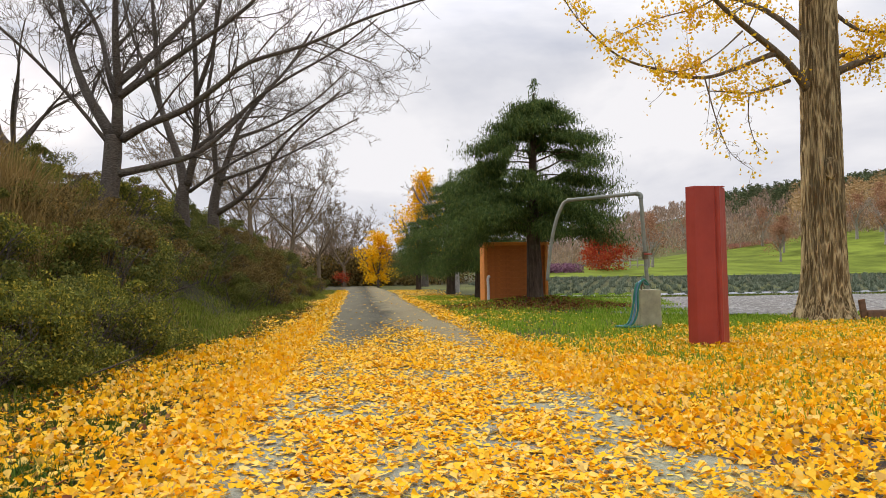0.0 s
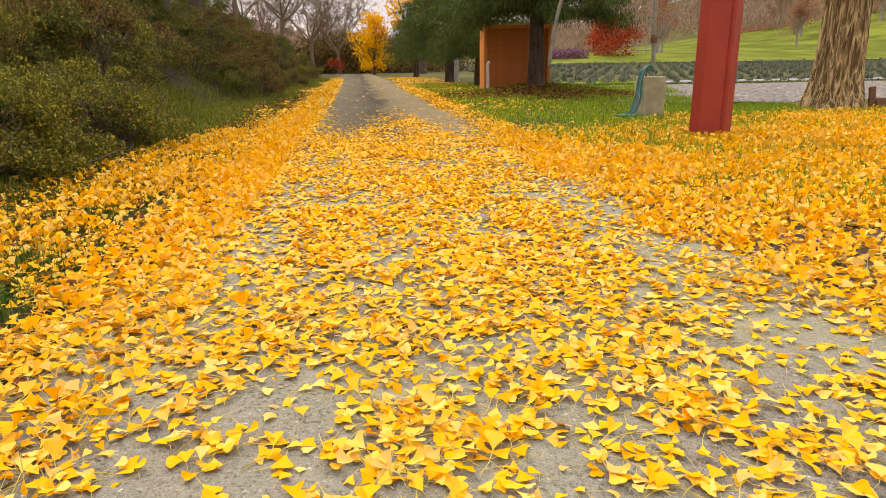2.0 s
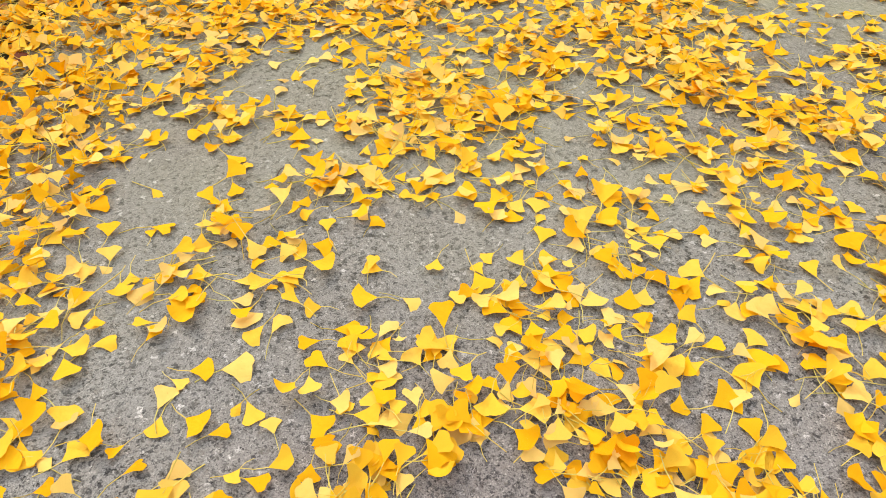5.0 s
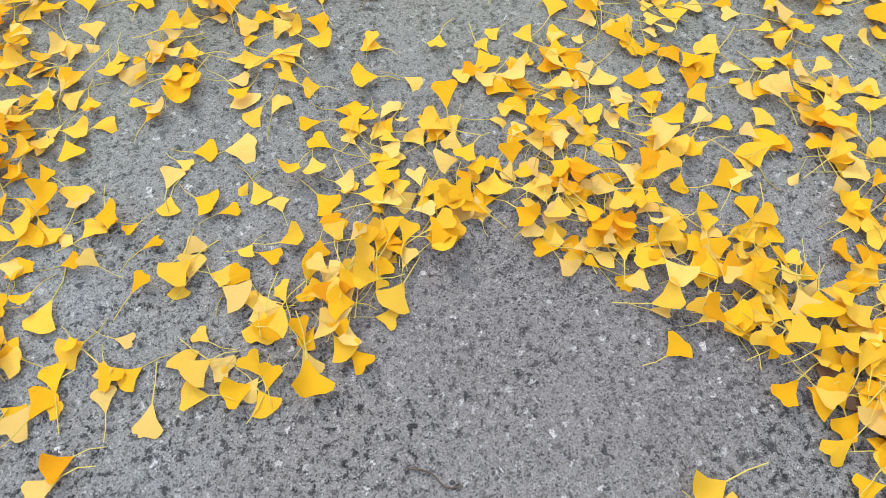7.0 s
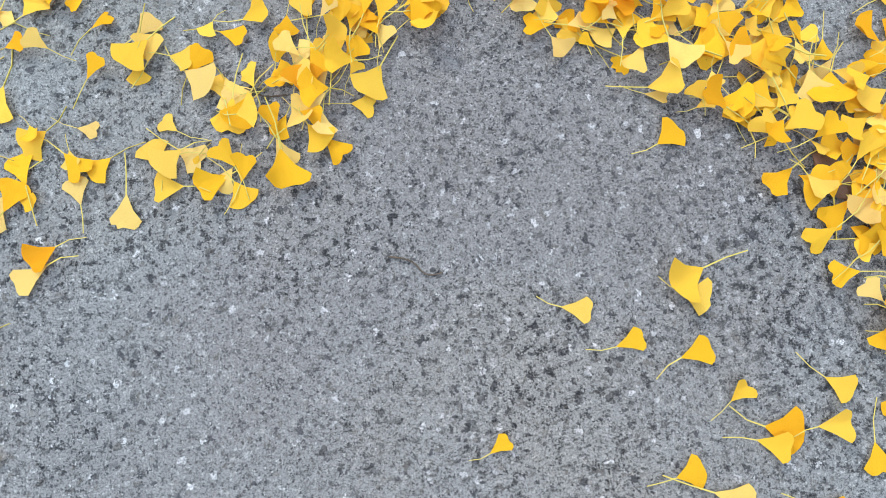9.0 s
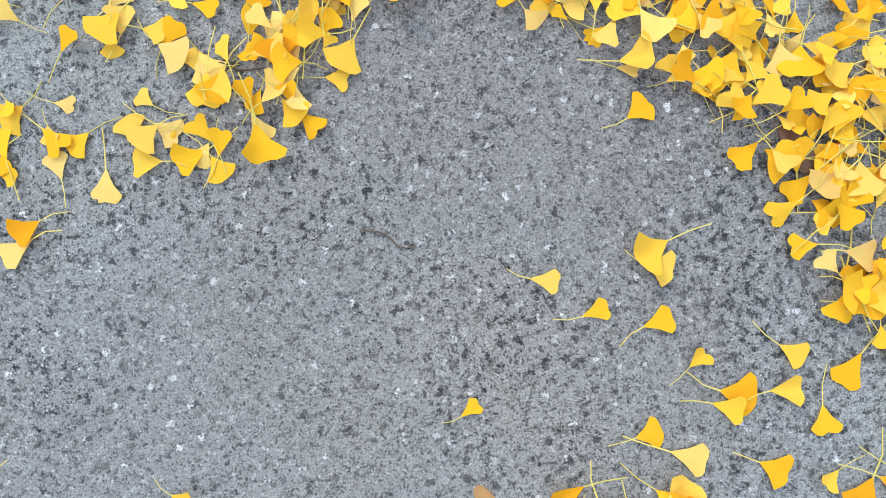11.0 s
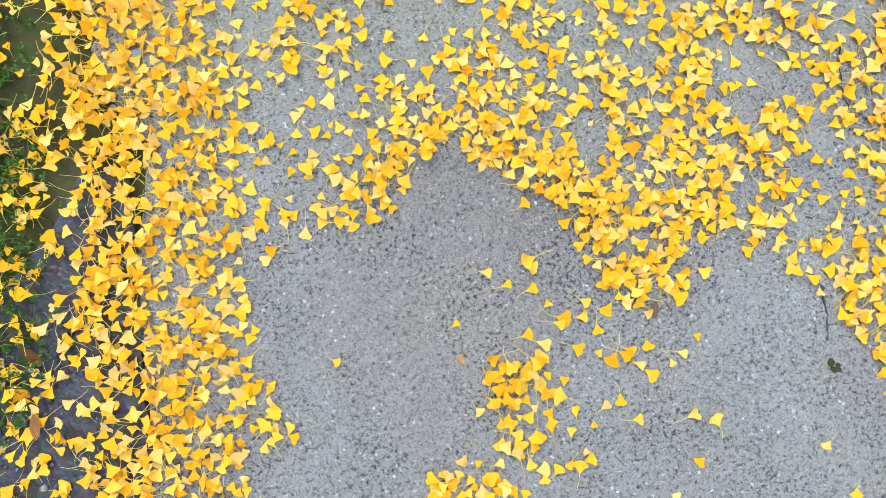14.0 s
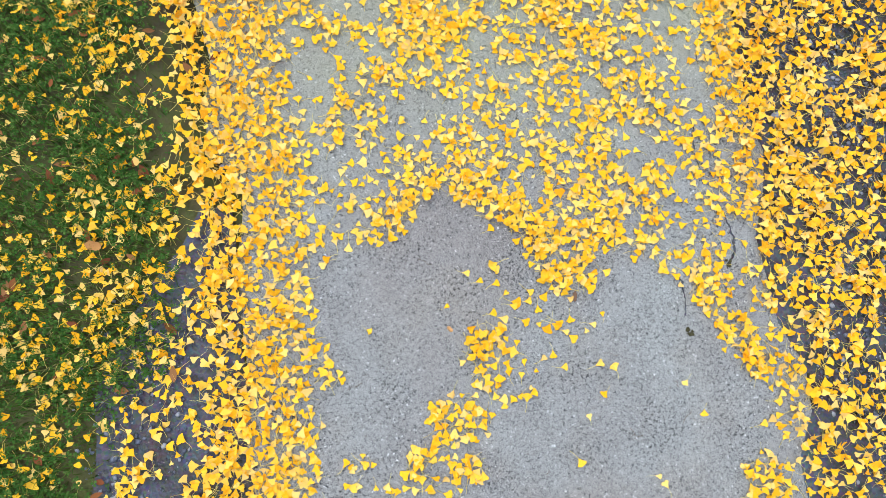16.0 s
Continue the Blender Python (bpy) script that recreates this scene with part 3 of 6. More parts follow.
def scatter(shapes, pts, rots, sizes, rng):
    """Corners and triangles of many small shapes, set out over pts."""
    vs, ts, n = [], [], 0
    which = rng.integers(0, len(shapes), len(pts))
    for s, (sv, st) in enumerate(shapes):
        k = np.nonzero(which == s)[0]
        if not len(k):
            continue
        v = np.einsum("nij,vj->nvi", rots[k], sv) * sizes[k][:, None, None] + pts[k][:, None, :]
        t = st[None] + (np.arange(len(k)) * len(sv))[:, None, None] + n
        vs.append(v.reshape(-1, 3))
        ts.append(t.reshape(-1, 3))
        n += len(k) * len(sv)
    return np.concatenate(vs), np.concatenate(ts)


# ---- the lie of the land ----
def lane_centre(y):
    y = np.asarray(y, float)
    return np.where(y > 0, 0.38 - 0.056 * y, 0.38 - 0.02 * y) - 0.0006 * np.clip(y - 30, 0, 60) ** 2


LANE_HALF = 1.54


def bank_foot(y):
    y = np.asarray(y, float)
    return -3.15 - 0.022 * np.clip(y - 4, 0, 100) - 0.12 * np.clip(6 - y, 0, 30) ** 0.8 - 0.0006 * np.clip(y - 30, 0, 60) ** 2 + 0.25 * np.sin(y * 0.7)


def bank_height(x, y):
    u = bank_foot(y) - np.asarray(x, float)
    return 3.5 * step(u, -0.1, 6.8) * (1 - step(y, 38, 62)) + 0.15 * step(u, 0.4, 1.2) * (1 - step(y, 38, 62))


def land(x, y):
    """Height of the ground sheet."""
    x, y = np.asarray(x, float), np.asarray(y, float)
    r = np.hypot(x, y)
    ang = np.arctan2(x, np.maximum(y, 1e-6))
    z = np.full_like(r, -0.012)
    z += 0.30 * np.exp(-(((x - 4.3) / 1.9) ** 2 + ((y - 19.4) / 1.5) ** 2))
    z += 0.02 * np.exp(-(((x - 8.3) / 1.5) ** 2 + ((y - 12.1) / 1.2) ** 2))
    right = step(x, 4, 14) * (y > 0)
    z += right * (0.55 * step(y, 27, 62) + 1.0 * step(y, 62, 80))
    z += step(ang, 0.16, 0.75) * (y > 0) * 7.2 * step(r, 85, 150)
    hill = (6 + 14.5 * step(ang, 0.02, 0.55) + 8 * step(-ang, 0.05, 0.5)) * step(r, 150, 300)
    z += hill * (1 + 0.16 * (lattice_noise(x, y, 0.012, 3) - 0.5)) * (0.35 + 0.65 * step(y, -200, 60))
    return z


def ground_sheet():
    radii = np.concatenate(([0.0], np.geomspace(0.8, 3500, 120)))
    n = 240
    a = np.linspace(0, 2 * np.pi, n, endpoint=False)
    verts = [(0, 0, float(land(0.0, 0.0)) - 0.02)]
    for r in radii[1:]:
        x, y = r * np.sin(a), r * np.cos(a)
        verts += list(zip(x, y, land(x, y) - 0.02))
    faces = [(0, 1 + (i + 1) % n, 1 + i) for i in range(n)]
    for k in range(len(radii) - 2):
        s = 1 + k * n
        faces += [(s + i, s + (i + 1) % n, s + n + (i + 1) % n, s + n + i) for i in range(n)]
    ob = add("ground", mesh_of("ground", verts, faces, M_SOIL, True))
    return tagged(ob, "grass and soil ground with patches of bare earth", "ground", kind="structure")


def strip(name, ys, left, right, z, material, cols=6, wobble=0.0, seed=1, rough=0.0):
    """A sheet along y between two edges, with ragged sides and a low rim."""
    verts, faces = [], []
    rng = np.random.default_rng(seed)
    for y in ys:
        wl, wr = wobble * (lattice_noise(y, 0.3, 2.3, seed) - 0.5), wobble * (lattice_noise(y, 5.3, 2.3, seed + 1) - 0.5)
        l, r = float(left(y)) + wl, float(right(y)) + wr
        for c in range(cols + 1):
            u = c / cols
            x = l + (r - l) * u
            dz = rough * (float(lattice_noise(x, y, 3.1, seed + 2)) - 0.5)
            verts.append((x, y, float(land(x, y)) + 0.012 + z(u) + dz))
    w = cols + 1
    for i in range(len(ys) - 1):
        faces += [(i * w + c, i * w + c + 1, (i + 1) * w + c + 1, (i + 1) * w + c) for c in range(cols)]
    return add(name, mesh_of(name, verts, faces, material, True))


ground_sheet()
lane_ys = list(np.arange(-9, 12, 0.25)) + list(np.arange(12, 63, 1.0))
lane = strip("road", lane_ys, lambda y: lane_centre(y) - LANE_HALF, lambda y: lane_centre(y) + LANE_HALF,
             lambda u: 0.0 if 0.02 < u < 0.98 else -0.02, M_LANE, 40, 0.26, 5)
tagged(lane, "worn grey concrete farm lane with exposed aggregate", "road", kind="structure")
verge_r = strip("gravel_verge", np.arange(-6, 6.5, 0.2), lambda y: lane_centre(y) + LANE_HALF - 0.12, lambda y: lane_centre(y) + LANE_HALF + 1.6 - 0.1 * max(0, y),
                lambda u: -0.006 - 0.008 * math.sin(u * 3.1), M_WET, 10, 0.3, 9, 0.012)
tagged(verge_r, "wet dark gravel and mud beside the lane", "gravel", kind="structure")
verge_l = strip("gravel_verge", np.arange(-6, 0.6, 0.2), lambda y: lane_centre(y) - LANE_HALF - 0.85 + 0.55 * float(step(y, -0.7, 0.3)), lambda y: lane_centre(y) - LANE_HALF + 0.12,
                lambda u: -0.006 - 0.008 * math.sin(u * 3.1), M_WET, 8, 0.35, 12, 0.012)
tagged(verge_l, "wet dark gravel with shallow puddles beside the lane", "gravel", kind="structure")


def embankment():
    ys = np.concatenate((np.arange(-14, 20, 0.5), np.arange(20, 66, 1.5)))
    us = np.concatenate((np.linspace(-0.15, 7, 22), [9, 12, 18, 30, 60]))
    verts, faces = [], []
    for y in ys:
        f = float(bank_foot(y))
        for u in us:
            x = f - u
            z = float(bank_height(x, y)) + 0.18 * (float(lattice_noise(x, y, 0.9, 21)) - 0.5) * min(1, max(0, u))
            verts.append((x, y, z - 0.02))
    w = len(us)
    for i in range(len(ys) - 1):
        faces += [(i * w + c, (i + 1) * w + c, (i + 1) * w + c + 1, i * w + c + 1) for c in range(w - 1)]
    ob = add("embankment", mesh_of("embankment", verts, faces, M_EMBANK, True))
    tagged(ob, "brown earth bank rising beside the lane", "bank", kind="structure")


embankment()

# ---- field, gravel track and meadow on the open side ----
yard = strip("gravel_yard", np.arange(13.6, 26, 0.6), lambda y: 5.0 + 0.28 * (y - 13.6) + 3.4 * float(step(y, 15.5, 13.6)), lambda y: 40.0, lambda u: 0.004, M_DRY, 24, 0.8, 31, 0.03)
tagged(yard, "pale dry gravel track beside the field", "gravel", kind="structure")
film_sheet = strip("mulch_film", np.arange(26.2, 29.0, 0.2), lambda y: 6.3, lambda y: 45.0, lambda u: 0.015, M_MULCH, 60, 0.3, 33, 0.03)
tagged(film_sheet, "grey plastic mulch film along the lavender rows", "mulch film", kind="structure")


# ---- fallen ginkgo leaves ----
def ginkgo_leaf(rng, detail):
    """A fan with a wavy rim, a notch and a stalk; base at the origin, one unit long."""
    half = rng.uniform(0.46, 0.76)
    curled = rng.random() < 0.22
    wave, bend, fold = rng.uniform(0.015, 0.05), rng.normal(0.10, 0.22), rng.normal(0.15, 0.30)
    if curled:
        bend, fold = rng.uniform(0.5, 1.1), rng.uniform(0.6, 1.8)
    notch = rng.choice((0.0, 0.0, 0.0, 0.0, 0.0, 0.07))
    n = {2: 9, 1: 5, 0: 3}[detail]

    def lift(x, y):
        return bend * (x * x) * 0.9 + 0.22 * bend * y * y + fold * abs(x) * 0.25 * y

    verts, tris = [(0, 0, 0)], []
    rows = (0.50, 1.0) if detail == 2 else (1.0,)
    for r in rows:
        m = n if r == 1.0 else 5
        for i in range(m):
            u = -1 + 2 * i / (m - 1)
            a = u * half * (0.82 if r < 1.0 else 1.0)
            rr = r
            if r == 1.0 and detail:
                rr += wave * math.sin(i * 1.5 + half * 9) - notch * max(0, 1 - abs(u) * 3.2) - 0.07 * abs(u) ** 4
            x, y = rr * math.sin(a), rr * math.cos(a)
            verts.append((x, y, lift(x, y) + (wave * 0.6 * math.sin(i * 1.9) if r == 1.0 else 0)))
    if detail == 2:
        inner, outer = list(range(1, 6)), list(range(6, 6 + n))
        tris += [(0, inner[i + 1], inner[i]) for i in range(4)]
        for i in range(4):
            a, b = inner[i], inner[i + 1]
            o = outer[2 * i:2 * i + 3]
            tris += [(a, o[1], o[0]), (a, b, o[1]), (b, o[2], o[1])]
    else:
        outer = list(range(1, 1 + n))
        tris += [(0, outer[i + 1], outer[i]) for i in range(n - 1)]
    if detail:
        long, sway, w = rng.uniform(0.75, 1.35), rng.uniform(-0.4, 0.4), 0.021
        ends = ((0.5, 0.05), (1.0, 0.02)) if detail == 2 else ((1.0, 0.02),)
        k = len(verts)
        verts += [(w, 0.04, 0.015), (-w, 0.04, 0.015), (0, 0.05, -0.02)]
        ring = [k, k + 1, k + 2]
        tris += [(0, k, k + 1)]
        for u, z in ends:
            cx, cy = sway * u * u * long, -long * u
            k = len(verts)
            if detail == 2:
                verts += [(cx + w * 0.8, cy, z + 0.02), (cx - w * 0.8, cy, z + 0.02), (cx, cy, z - 0.02)]
                for i in range(3):
                    j = (i + 1) % 3
                    tris += [(ring[i], ring[j], k + j), (ring[i], k + j, k + i)]
                ring = [k, k + 1, k + 2]
            else:
                verts += [(cx, cy, z)]
                tris += [(ring[0], ring[1], k)]
    return np.array(verts, float), np.array(tris, int)


leaf_rng = np.random.default_rng(11)
LEAVES = {d: [ginkgo_leaf(leaf_rng, d) for _ in range(c)] for d, c in ((2, 26), (1, 14), (0, 10))}


BLADE = 16


def stem_slots(count):
    """Which triangles of fine leaves are stalk."""
    each = len(LEAVES[2][0][1])
    return np.tile(np.arange(each) >= BLADE, count // each).astype(np.int32)


def blob(x, y, cx, cy, rx, ry, turn=0.0):
    c, s = math.cos(turn), math.sin(turn)
    u, v = (x - cx) * c + (y - cy) * s, -(x - cx) * s + (y - cy) * c
    return (u / rx) ** 2 + (v / ry) ** 2


def near_line(x, y, ax, ay, bx, by):
    dx, dy = bx - ax, by - ay
    t = np.clip(((x - ax) * dx + (y - ay) * dy) / (dx * dx + dy * dy), 0, 1)
    return np.hypot(x - ax - t * dx, y - ay - t * dy)


def leaf_density(x, y):
    """Fallen leaves to the square metre: a carpet, swept bare in two domes where the wind blew."""
    c = lane_centre(y)
    off = x - c
    n1, n2 = lattice_noise(x, y, 2.2, 41), lattice_noise(x, y, 6.5, 42)
    streak = lattice_noise(x * 3.2, y * 0.7, 1.6, 43)
    clump = 0.06 + 2.25 * (0.45 * n1 + 0.55 * n2) ** 1.6
    # on the lane: thin close by, a full carpet further on, then fading
    d = 690 + 310 * step(y, 0.3, 1.6) + 330 * step(y, 1.8, 4.0) + 200 * step(y, 4.5, 7.0)
    d = d * clump * (0.55 + 0.9 * streak)
    tracks = lattice_noise(off * 1.9, y * 0.16, 1.0, 47)
    crown = 1.6 * np.exp(-((off - 0.1) / 0.45) ** 2)
    d = d * (0.002 + (1 - step(y - 4.4 * (tracks - 0.5) - crown, 5.0, 16.0)) ** 2.0)
    d = d * (1 - 0.38 * step(x, -0.15, -0.4) * (1 - step(y, 0.5, 1.3)))
    # wheel tracks lie barer than the crown between them
    band = np.exp(-((off - 1.02 + 0.25 * (n1 - 0.5)) / 0.26) ** 2) * 0.42 + np.exp(-((off + 1.10 + 0.25 * (n1 - 0.5)) / 0.22) ** 2) * 0.30
    d = d * (1 - band * step(y, 1.2, 2.4) * (1 - 0.6 * step(y, 5, 8)))
    # two swept domes
    rim_x = (-0.93, -0.89, -0.80, -0.62, -0.38, -0.28, -0.18, 0.0, 0.07, 0.19, 0.32, 0.43, 0.57, 0.70, 0.86, 1.0, 1.12, 1.27, 1.43, 1.60, 1.80, 1.95)
    rim_y = (-1.20, -0.14, 0.04, 0.12, 0.13, 0.21, 0.31, 0.41, 0.40, 0.29, 0.20, 0.13, -0.08, -0.22, -0.04, 0.0, -0.07, -0.20, -0.38, -0.70, -0.95, -1.5)
    edge = np.interp(x, rim_x, rim_y, left=-9, right=-9) + 0.07 * (n2 - 0.5)
    d = d * (1 - 0.25 * (1 - step(blob(x, y, -0.60, 0.14, 0.30, 0.20), 0.6, 1.5)))
    d = np.where(y < edge, 0.4 + 11 * step(x, 0.4, 0.8) * step(-y, 0.45, 0.8) + 90 * n1 * step(-y, 1.6, 2.8), d)

    # clumps left at the rims of the domes
    def ridge(pts, much, core, wide):
        gap = np.full_like(x, 9.0)
        for p, q in zip(pts, pts[1:]):
            gap = np.minimum(gap, near_line(x, y, *p, *q))
        return much * (1 - step(gap + 0.05 * (n2 - 0.5), core, wide))

    d = np.maximum(d, ridge(((0.12, 0.48), (0.28, 0.33), (0.43, 0.22), (0.54, 0.08), (0.62, -0.06), (0.69, -0.165)), 1350, 0.065, 0.13))
    d = np.maximum(d, ridge(((0.12, 0.49), (-0.10, 0.43), (-0.24, 0.31)), 1150, 0.05, 0.10))
    d = np.maximum(d, np.maximum(ridge(((-0.17, 0.355), (-0.25, 0.28), (-0.30, 0.225)), 1250, 0.045, 0.085), ridge(((-0.36, 0.22), (-0.48, 0.28), (-0.52, 0.36)), 340, 0.04, 0.09)))
    d = np.maximum(d, ridge(((0.74, 0.02), (1.05, 0.09), (1.30, -0.02)), 520, 0.05, 0.13))
    d = np.maximum(d, ridge(((1.42, -0.18), (1.58, -0.48), (1.76, -0.80)), 1100, 0.05, 0.12))
    arm_rr = near_line(x, y, 1.42, -0.15, 1.80, -0.92)
    for cx, cy, rx, ry, k in ((0.21, -0.49, 0.13, 0.11, 1000), (0.14, -0.64, 0.09, 0.10, 500), (0.30, -0.60, 0.12, 0.07, 420), (-0.72, -0.46, 0.09, 0.05, 700), (-0.68, -0.60, 0.06, 0.06, 700), (0.02, -0.86, 0.14, 0.13, 1050), (-0.12, -1.12, 0.22, 0.12, 800), (0.32, -0.70, 0.16, 0.12, 240),
                              (1.66, -1.35, 0.14, 0.16, 900), (-0.38, -1.12, 0.3, 0.10, 220), (0.80, -0.12, 0.08, 0.10, 260)):
        b = blob(x, y, cx, cy, rx, ry)
        d = np.maximum(d, k * (1 - step(b, 0.7, 1.6)))
    d = np.where((x > 1.55) & (x < 1.9) & (y > -1.2) & (y < -0.1) & (arm_rr > 0.12), 120 * clump, d)
    # grey gaps in the carpet
    for cx, cy, rx, ry in ((-0.93, 1.45, 0.12, 0.5), (1.62, 1.05, 0.14, 0.5), (2.05, 2.75, 0.45, 0.35), (1.85, 3.9, 0.35, 0.3), (-0.95, 2.55, 0.16, 0.16), (1.5, 1.9, 0.3, 0.3),
                           (2.9, 6.9, 0.6, 0.25), (-0.75, 1.15, 0.22, 0.28), (1.15, 0.55, 0.10, 0.16)):
        d = d * (0.18 + 0.82 * step(blob(x, y, cx, cy, rx, ry), 0.5, 1.6))
    # drift along the lane's edges
    edge_l = np.abs(off + LANE_HALF - 0.08 + 0.10 * (n1 - 0.5))
    d = np.maximum(d, (1180 + 300 * step(y, 0, 3)) * (1 - step(edge_l, 0.22, 0.42 + 0.06 * step(y, 0, 3))) * (0.65 + 0.5 * n2) * (1 - 0.55 * step(y, 14, 30)))
    edge_r = np.abs(off - LANE_HALF - 0.12 + 0.12 * (n1 - 0.5))
    rim_r = (850 + 450 * step(y, -0.5, 0.4)) * (1 - step(edge_r, 0.20, 0.44)) * (0.6 + 0.6 * n2) * (1 - 0.72 * step(y, 7, 11)) * (1 - step(y, 22, 34))
    d = np.maximum(d, rim_r)
    # verges
    left = off < -LANE_HALF - 0.18
    verge = (540 * (1 - 0.35 * step(y, -0.2, -0.6)) + 720 * step(y, 1.2, 3.2) * (1 - 0.62 * step(-off - LANE_HALF, 0.5, 1.7))) * (0.08 + 1.5 * n2) * (0.4 + 1.0 * n1) * (1 - 0.85 * step(y + 1.5 * (-off - LANE_HALF - 0.6), 8.0, 14.5)) * step(x, bank_foot(y) - 0.3, bank_foot(y) + 0.9)
    verge = np.maximum(verge, 430 * (0.25 + 1.2 * n2) * (1 - step(-off - LANE_HALF, 0.35, 0.95)) * (1 - step(y, 0.8, 2.0)))
    d = np.where(left, np.maximum(verge, np.where(edge_l < 0.3, d, 0)), d)
    right = off > LANE_HALF + 0.02
    rim = 12.2 - 0.95 * step(x, 6.0, 2.2) * 2.2 + 0.5 * (n1 - 0.5) + 0.9 * step(x, 6.5, 9)
    lawn = (860 + 620 * step(y, 1.0, 4.0)) * (0.36 + 1.1 * n2) * (0.55 + 0.8 * n1) * (1 - step(y, rim - 4.6, rim + 0.9) ** 1.2) * (0.72 + 0.28 * (lattice_noise(x, y, 0.9, 64) < 0.5))
    lawn = lawn * np.where(y < 6.6, 1 - step(x + 1.5 * (n1 - 0.5), 4.6, 6.2), 1 - step(x + 2.0 * (n1 - 0.5), 9.6, 11.2))
    soil = np.exp(-((y - 6.6 + 0.05 * (x - 3.5)) / 0.10) ** 2) * step(x, 2.6, 3.6) * n1
    stray = 150 * (n2 > 0.45) * (1 - step(off, 2.5, 5.5)) * step(y, 9, 14)
    d = np.where(right, np.maximum(np.maximum(lawn * (1 - 0.8 * np.clip(soil * 1.7, 0, 1)), stray), rim_r), d)
    return d * (1 - 0.97 * step(-y + 1.6 * (n1 - 0.5), 2.4, 6.5))


def pick_points(x0, x1, y0, y1, ceiling, seed):
    rng = np.random.default_rng(seed)
    n = int((x1 - x0) * (y1 - y0) * ceiling)
    x, y = rng.uniform(x0, x1, n), rng.uniform(y0, y1, n)
    d = leaf_density(x, y)
    keep = rng.random(n) * ceiling < d
    return x[keep], y[keep], d[keep], rng


def lay_leaves(x, y, d, rng, thick=1.0):
    """Poses and sizes of leaves lying at x, y, piled up where they are many."""
    n = len(x)
    pile = np.clip(d / 700, 0, 1.2)
    z = land(x, y) + 0.012 + 0.005 + thick * pile * (1 - 0.6 * step(y, 4, 8) * (np.abs(x - lane_centre(y)) < LANE_HALF)) * rng.uniform(0, 0.014, n)
    tilt = 0.10 + pile * np.where(np.abs(x - lane_centre(y)) < LANE_HALF - 0.35, 0.11, 0.26 + 0.24 * step(y, 2.0, 6.0))
    rots = turn_matrices(rng.uniform(0, 2 * np.pi, n), rng.normal(0, 1, n) * tilt, rng.normal(0, 1, n) * tilt + np.where(rng.random(n) < 0.35, np.pi, 0))
    sizes = np.clip(rng.normal(0.0432, 0.0078, n), 0.026, 0.060)
    z += sizes * np.abs(rots[:, 2, 1]) * 0.5
    return np.stack((x, y, z), 1), rots, sizes


# the swept patch: single leaves
SINGLE = (-0.66, 0.62, -0.62, 0.46)
px_, py_, pd_, prng = pick_points(-3.3, 3.6, -1.9, 2.8, 1750, 51)
spot = (px_ > SINGLE[0]) & (px_ < SINGLE[1]) & (py_ > SINGLE[2]) & (py_ < SINGLE[3])
order = np.nonzero(spot)[0][:270]
one = np.zeros(len(px_), bool)
one[order] = True
leaf_meshes = [mesh_tris("ginkgo_leaf", v, t, M_LEAF_ONE, True, M_STEM, stem_slots(len(t))) for v, t in LEAVES[2]]


def single_leaf(place, rot, size, which):
    ob = new("ginkgo_leaf", leaf_meshes[which])
    m = Matrix([list(r) for r in rot]).to_4x4()
    ob.matrix_world = Matrix.Translation(place) @ m @ Matrix.Diagonal((size, size, size, 1))
    return tagged(ob, "fallen yellow fan-shaped ginkgo leaf lying on the lane", "leaf", "fallen ginkgo leaves")


# leaves lying by themselves inside the swept domes: place of the stalk's joint and the way the fan points
DOME_LEAVES = ((0.091, -0.079, -12), (0.298, -0.04, -156), (0.261, -0.071, -20), (0.162, -0.141, 16), (0.249, -0.163, 14), (0.31, -0.227, 41), (0.442, -0.204, -33), (0.559, -0.224, -126), (0.35, -0.263, -15), (0.337, -0.28, -19), (0.422, -0.269, 0), (0.495, -0.294, -85), (-0.026, -0.272, 33), (-0.459, -0.352, -29), (0.223, -0.322, 10), (0.27, -0.344, -20), (0.397, -0.369, -28), (0.509, -0.388, -142), (0.556, -0.402, -121), (0.564, -0.402, -31), (0.584, -0.391, -32), (0.667, -0.366, -83), (0.612, -0.442, -25), (0.649, -0.471, -39), (0.746, -0.439, -67), (0.77, -0.418, -18), (0.855, -0.393, 95), (0.666, -0.266, -31))
RIM_LEAVES = ((0.038, -0.558, -50), (0.478, -0.602, 34), (0.554, -0.546, -90), (0.78, -0.652, 22), (0.585, -0.645, 1), (-0.593, 0.125, 105), (-0.802, -0.106, 140), (-0.689, 0.144, -22), (-0.767, 0.105, -140), (-0.708, 0.15, -121), (-0.642, 0.041, -149), (-0.63, 0.067, -148), (-0.843, -0.18, -144), (-0.825, -0.279, -129), (-0.734, -0.401, -39), (-0.355, 0.139, 73), (-0.366, 0.143, -63), (-0.373, 0.151, -158), (-0.449, 0.199, -33), (0.255, 0.144, 32), (0.245, 0.222, -14), (0.174, 0.308, 142), (0.243, 0.286, -148), (0.801, -0.058, 33), (0.555, -0.109, -43), (0.74, -0.053, -129), (0.812, -0.211, 150), (0.236, -0.569, 129))
SMALL, LARGE = {5, 12, 13, 17, 24, 26, 27, 28, 35, 42, 48, 51, 52}, {1, 7, 8, 15, 18, 23, 36, 37, 38, 40}
for k, (x, y, way) in enumerate(DOME_LEAVES + RIM_LEAVES):
    tip = turn_matrices(np.array([radians(way - 90)]), np.array([0.05 * math.sin(k * 3.1)]), np.array([0.08 * math.cos(k * 2.3)]))[0]
    size = 0.034 if k in SMALL else 0.057 if k in LARGE else 0.045 + 0.003 * math.sin(k * 1.7)
    single_leaf((x, y, 0.006), tip, size, (k * 5) % len(leaf_meshes))
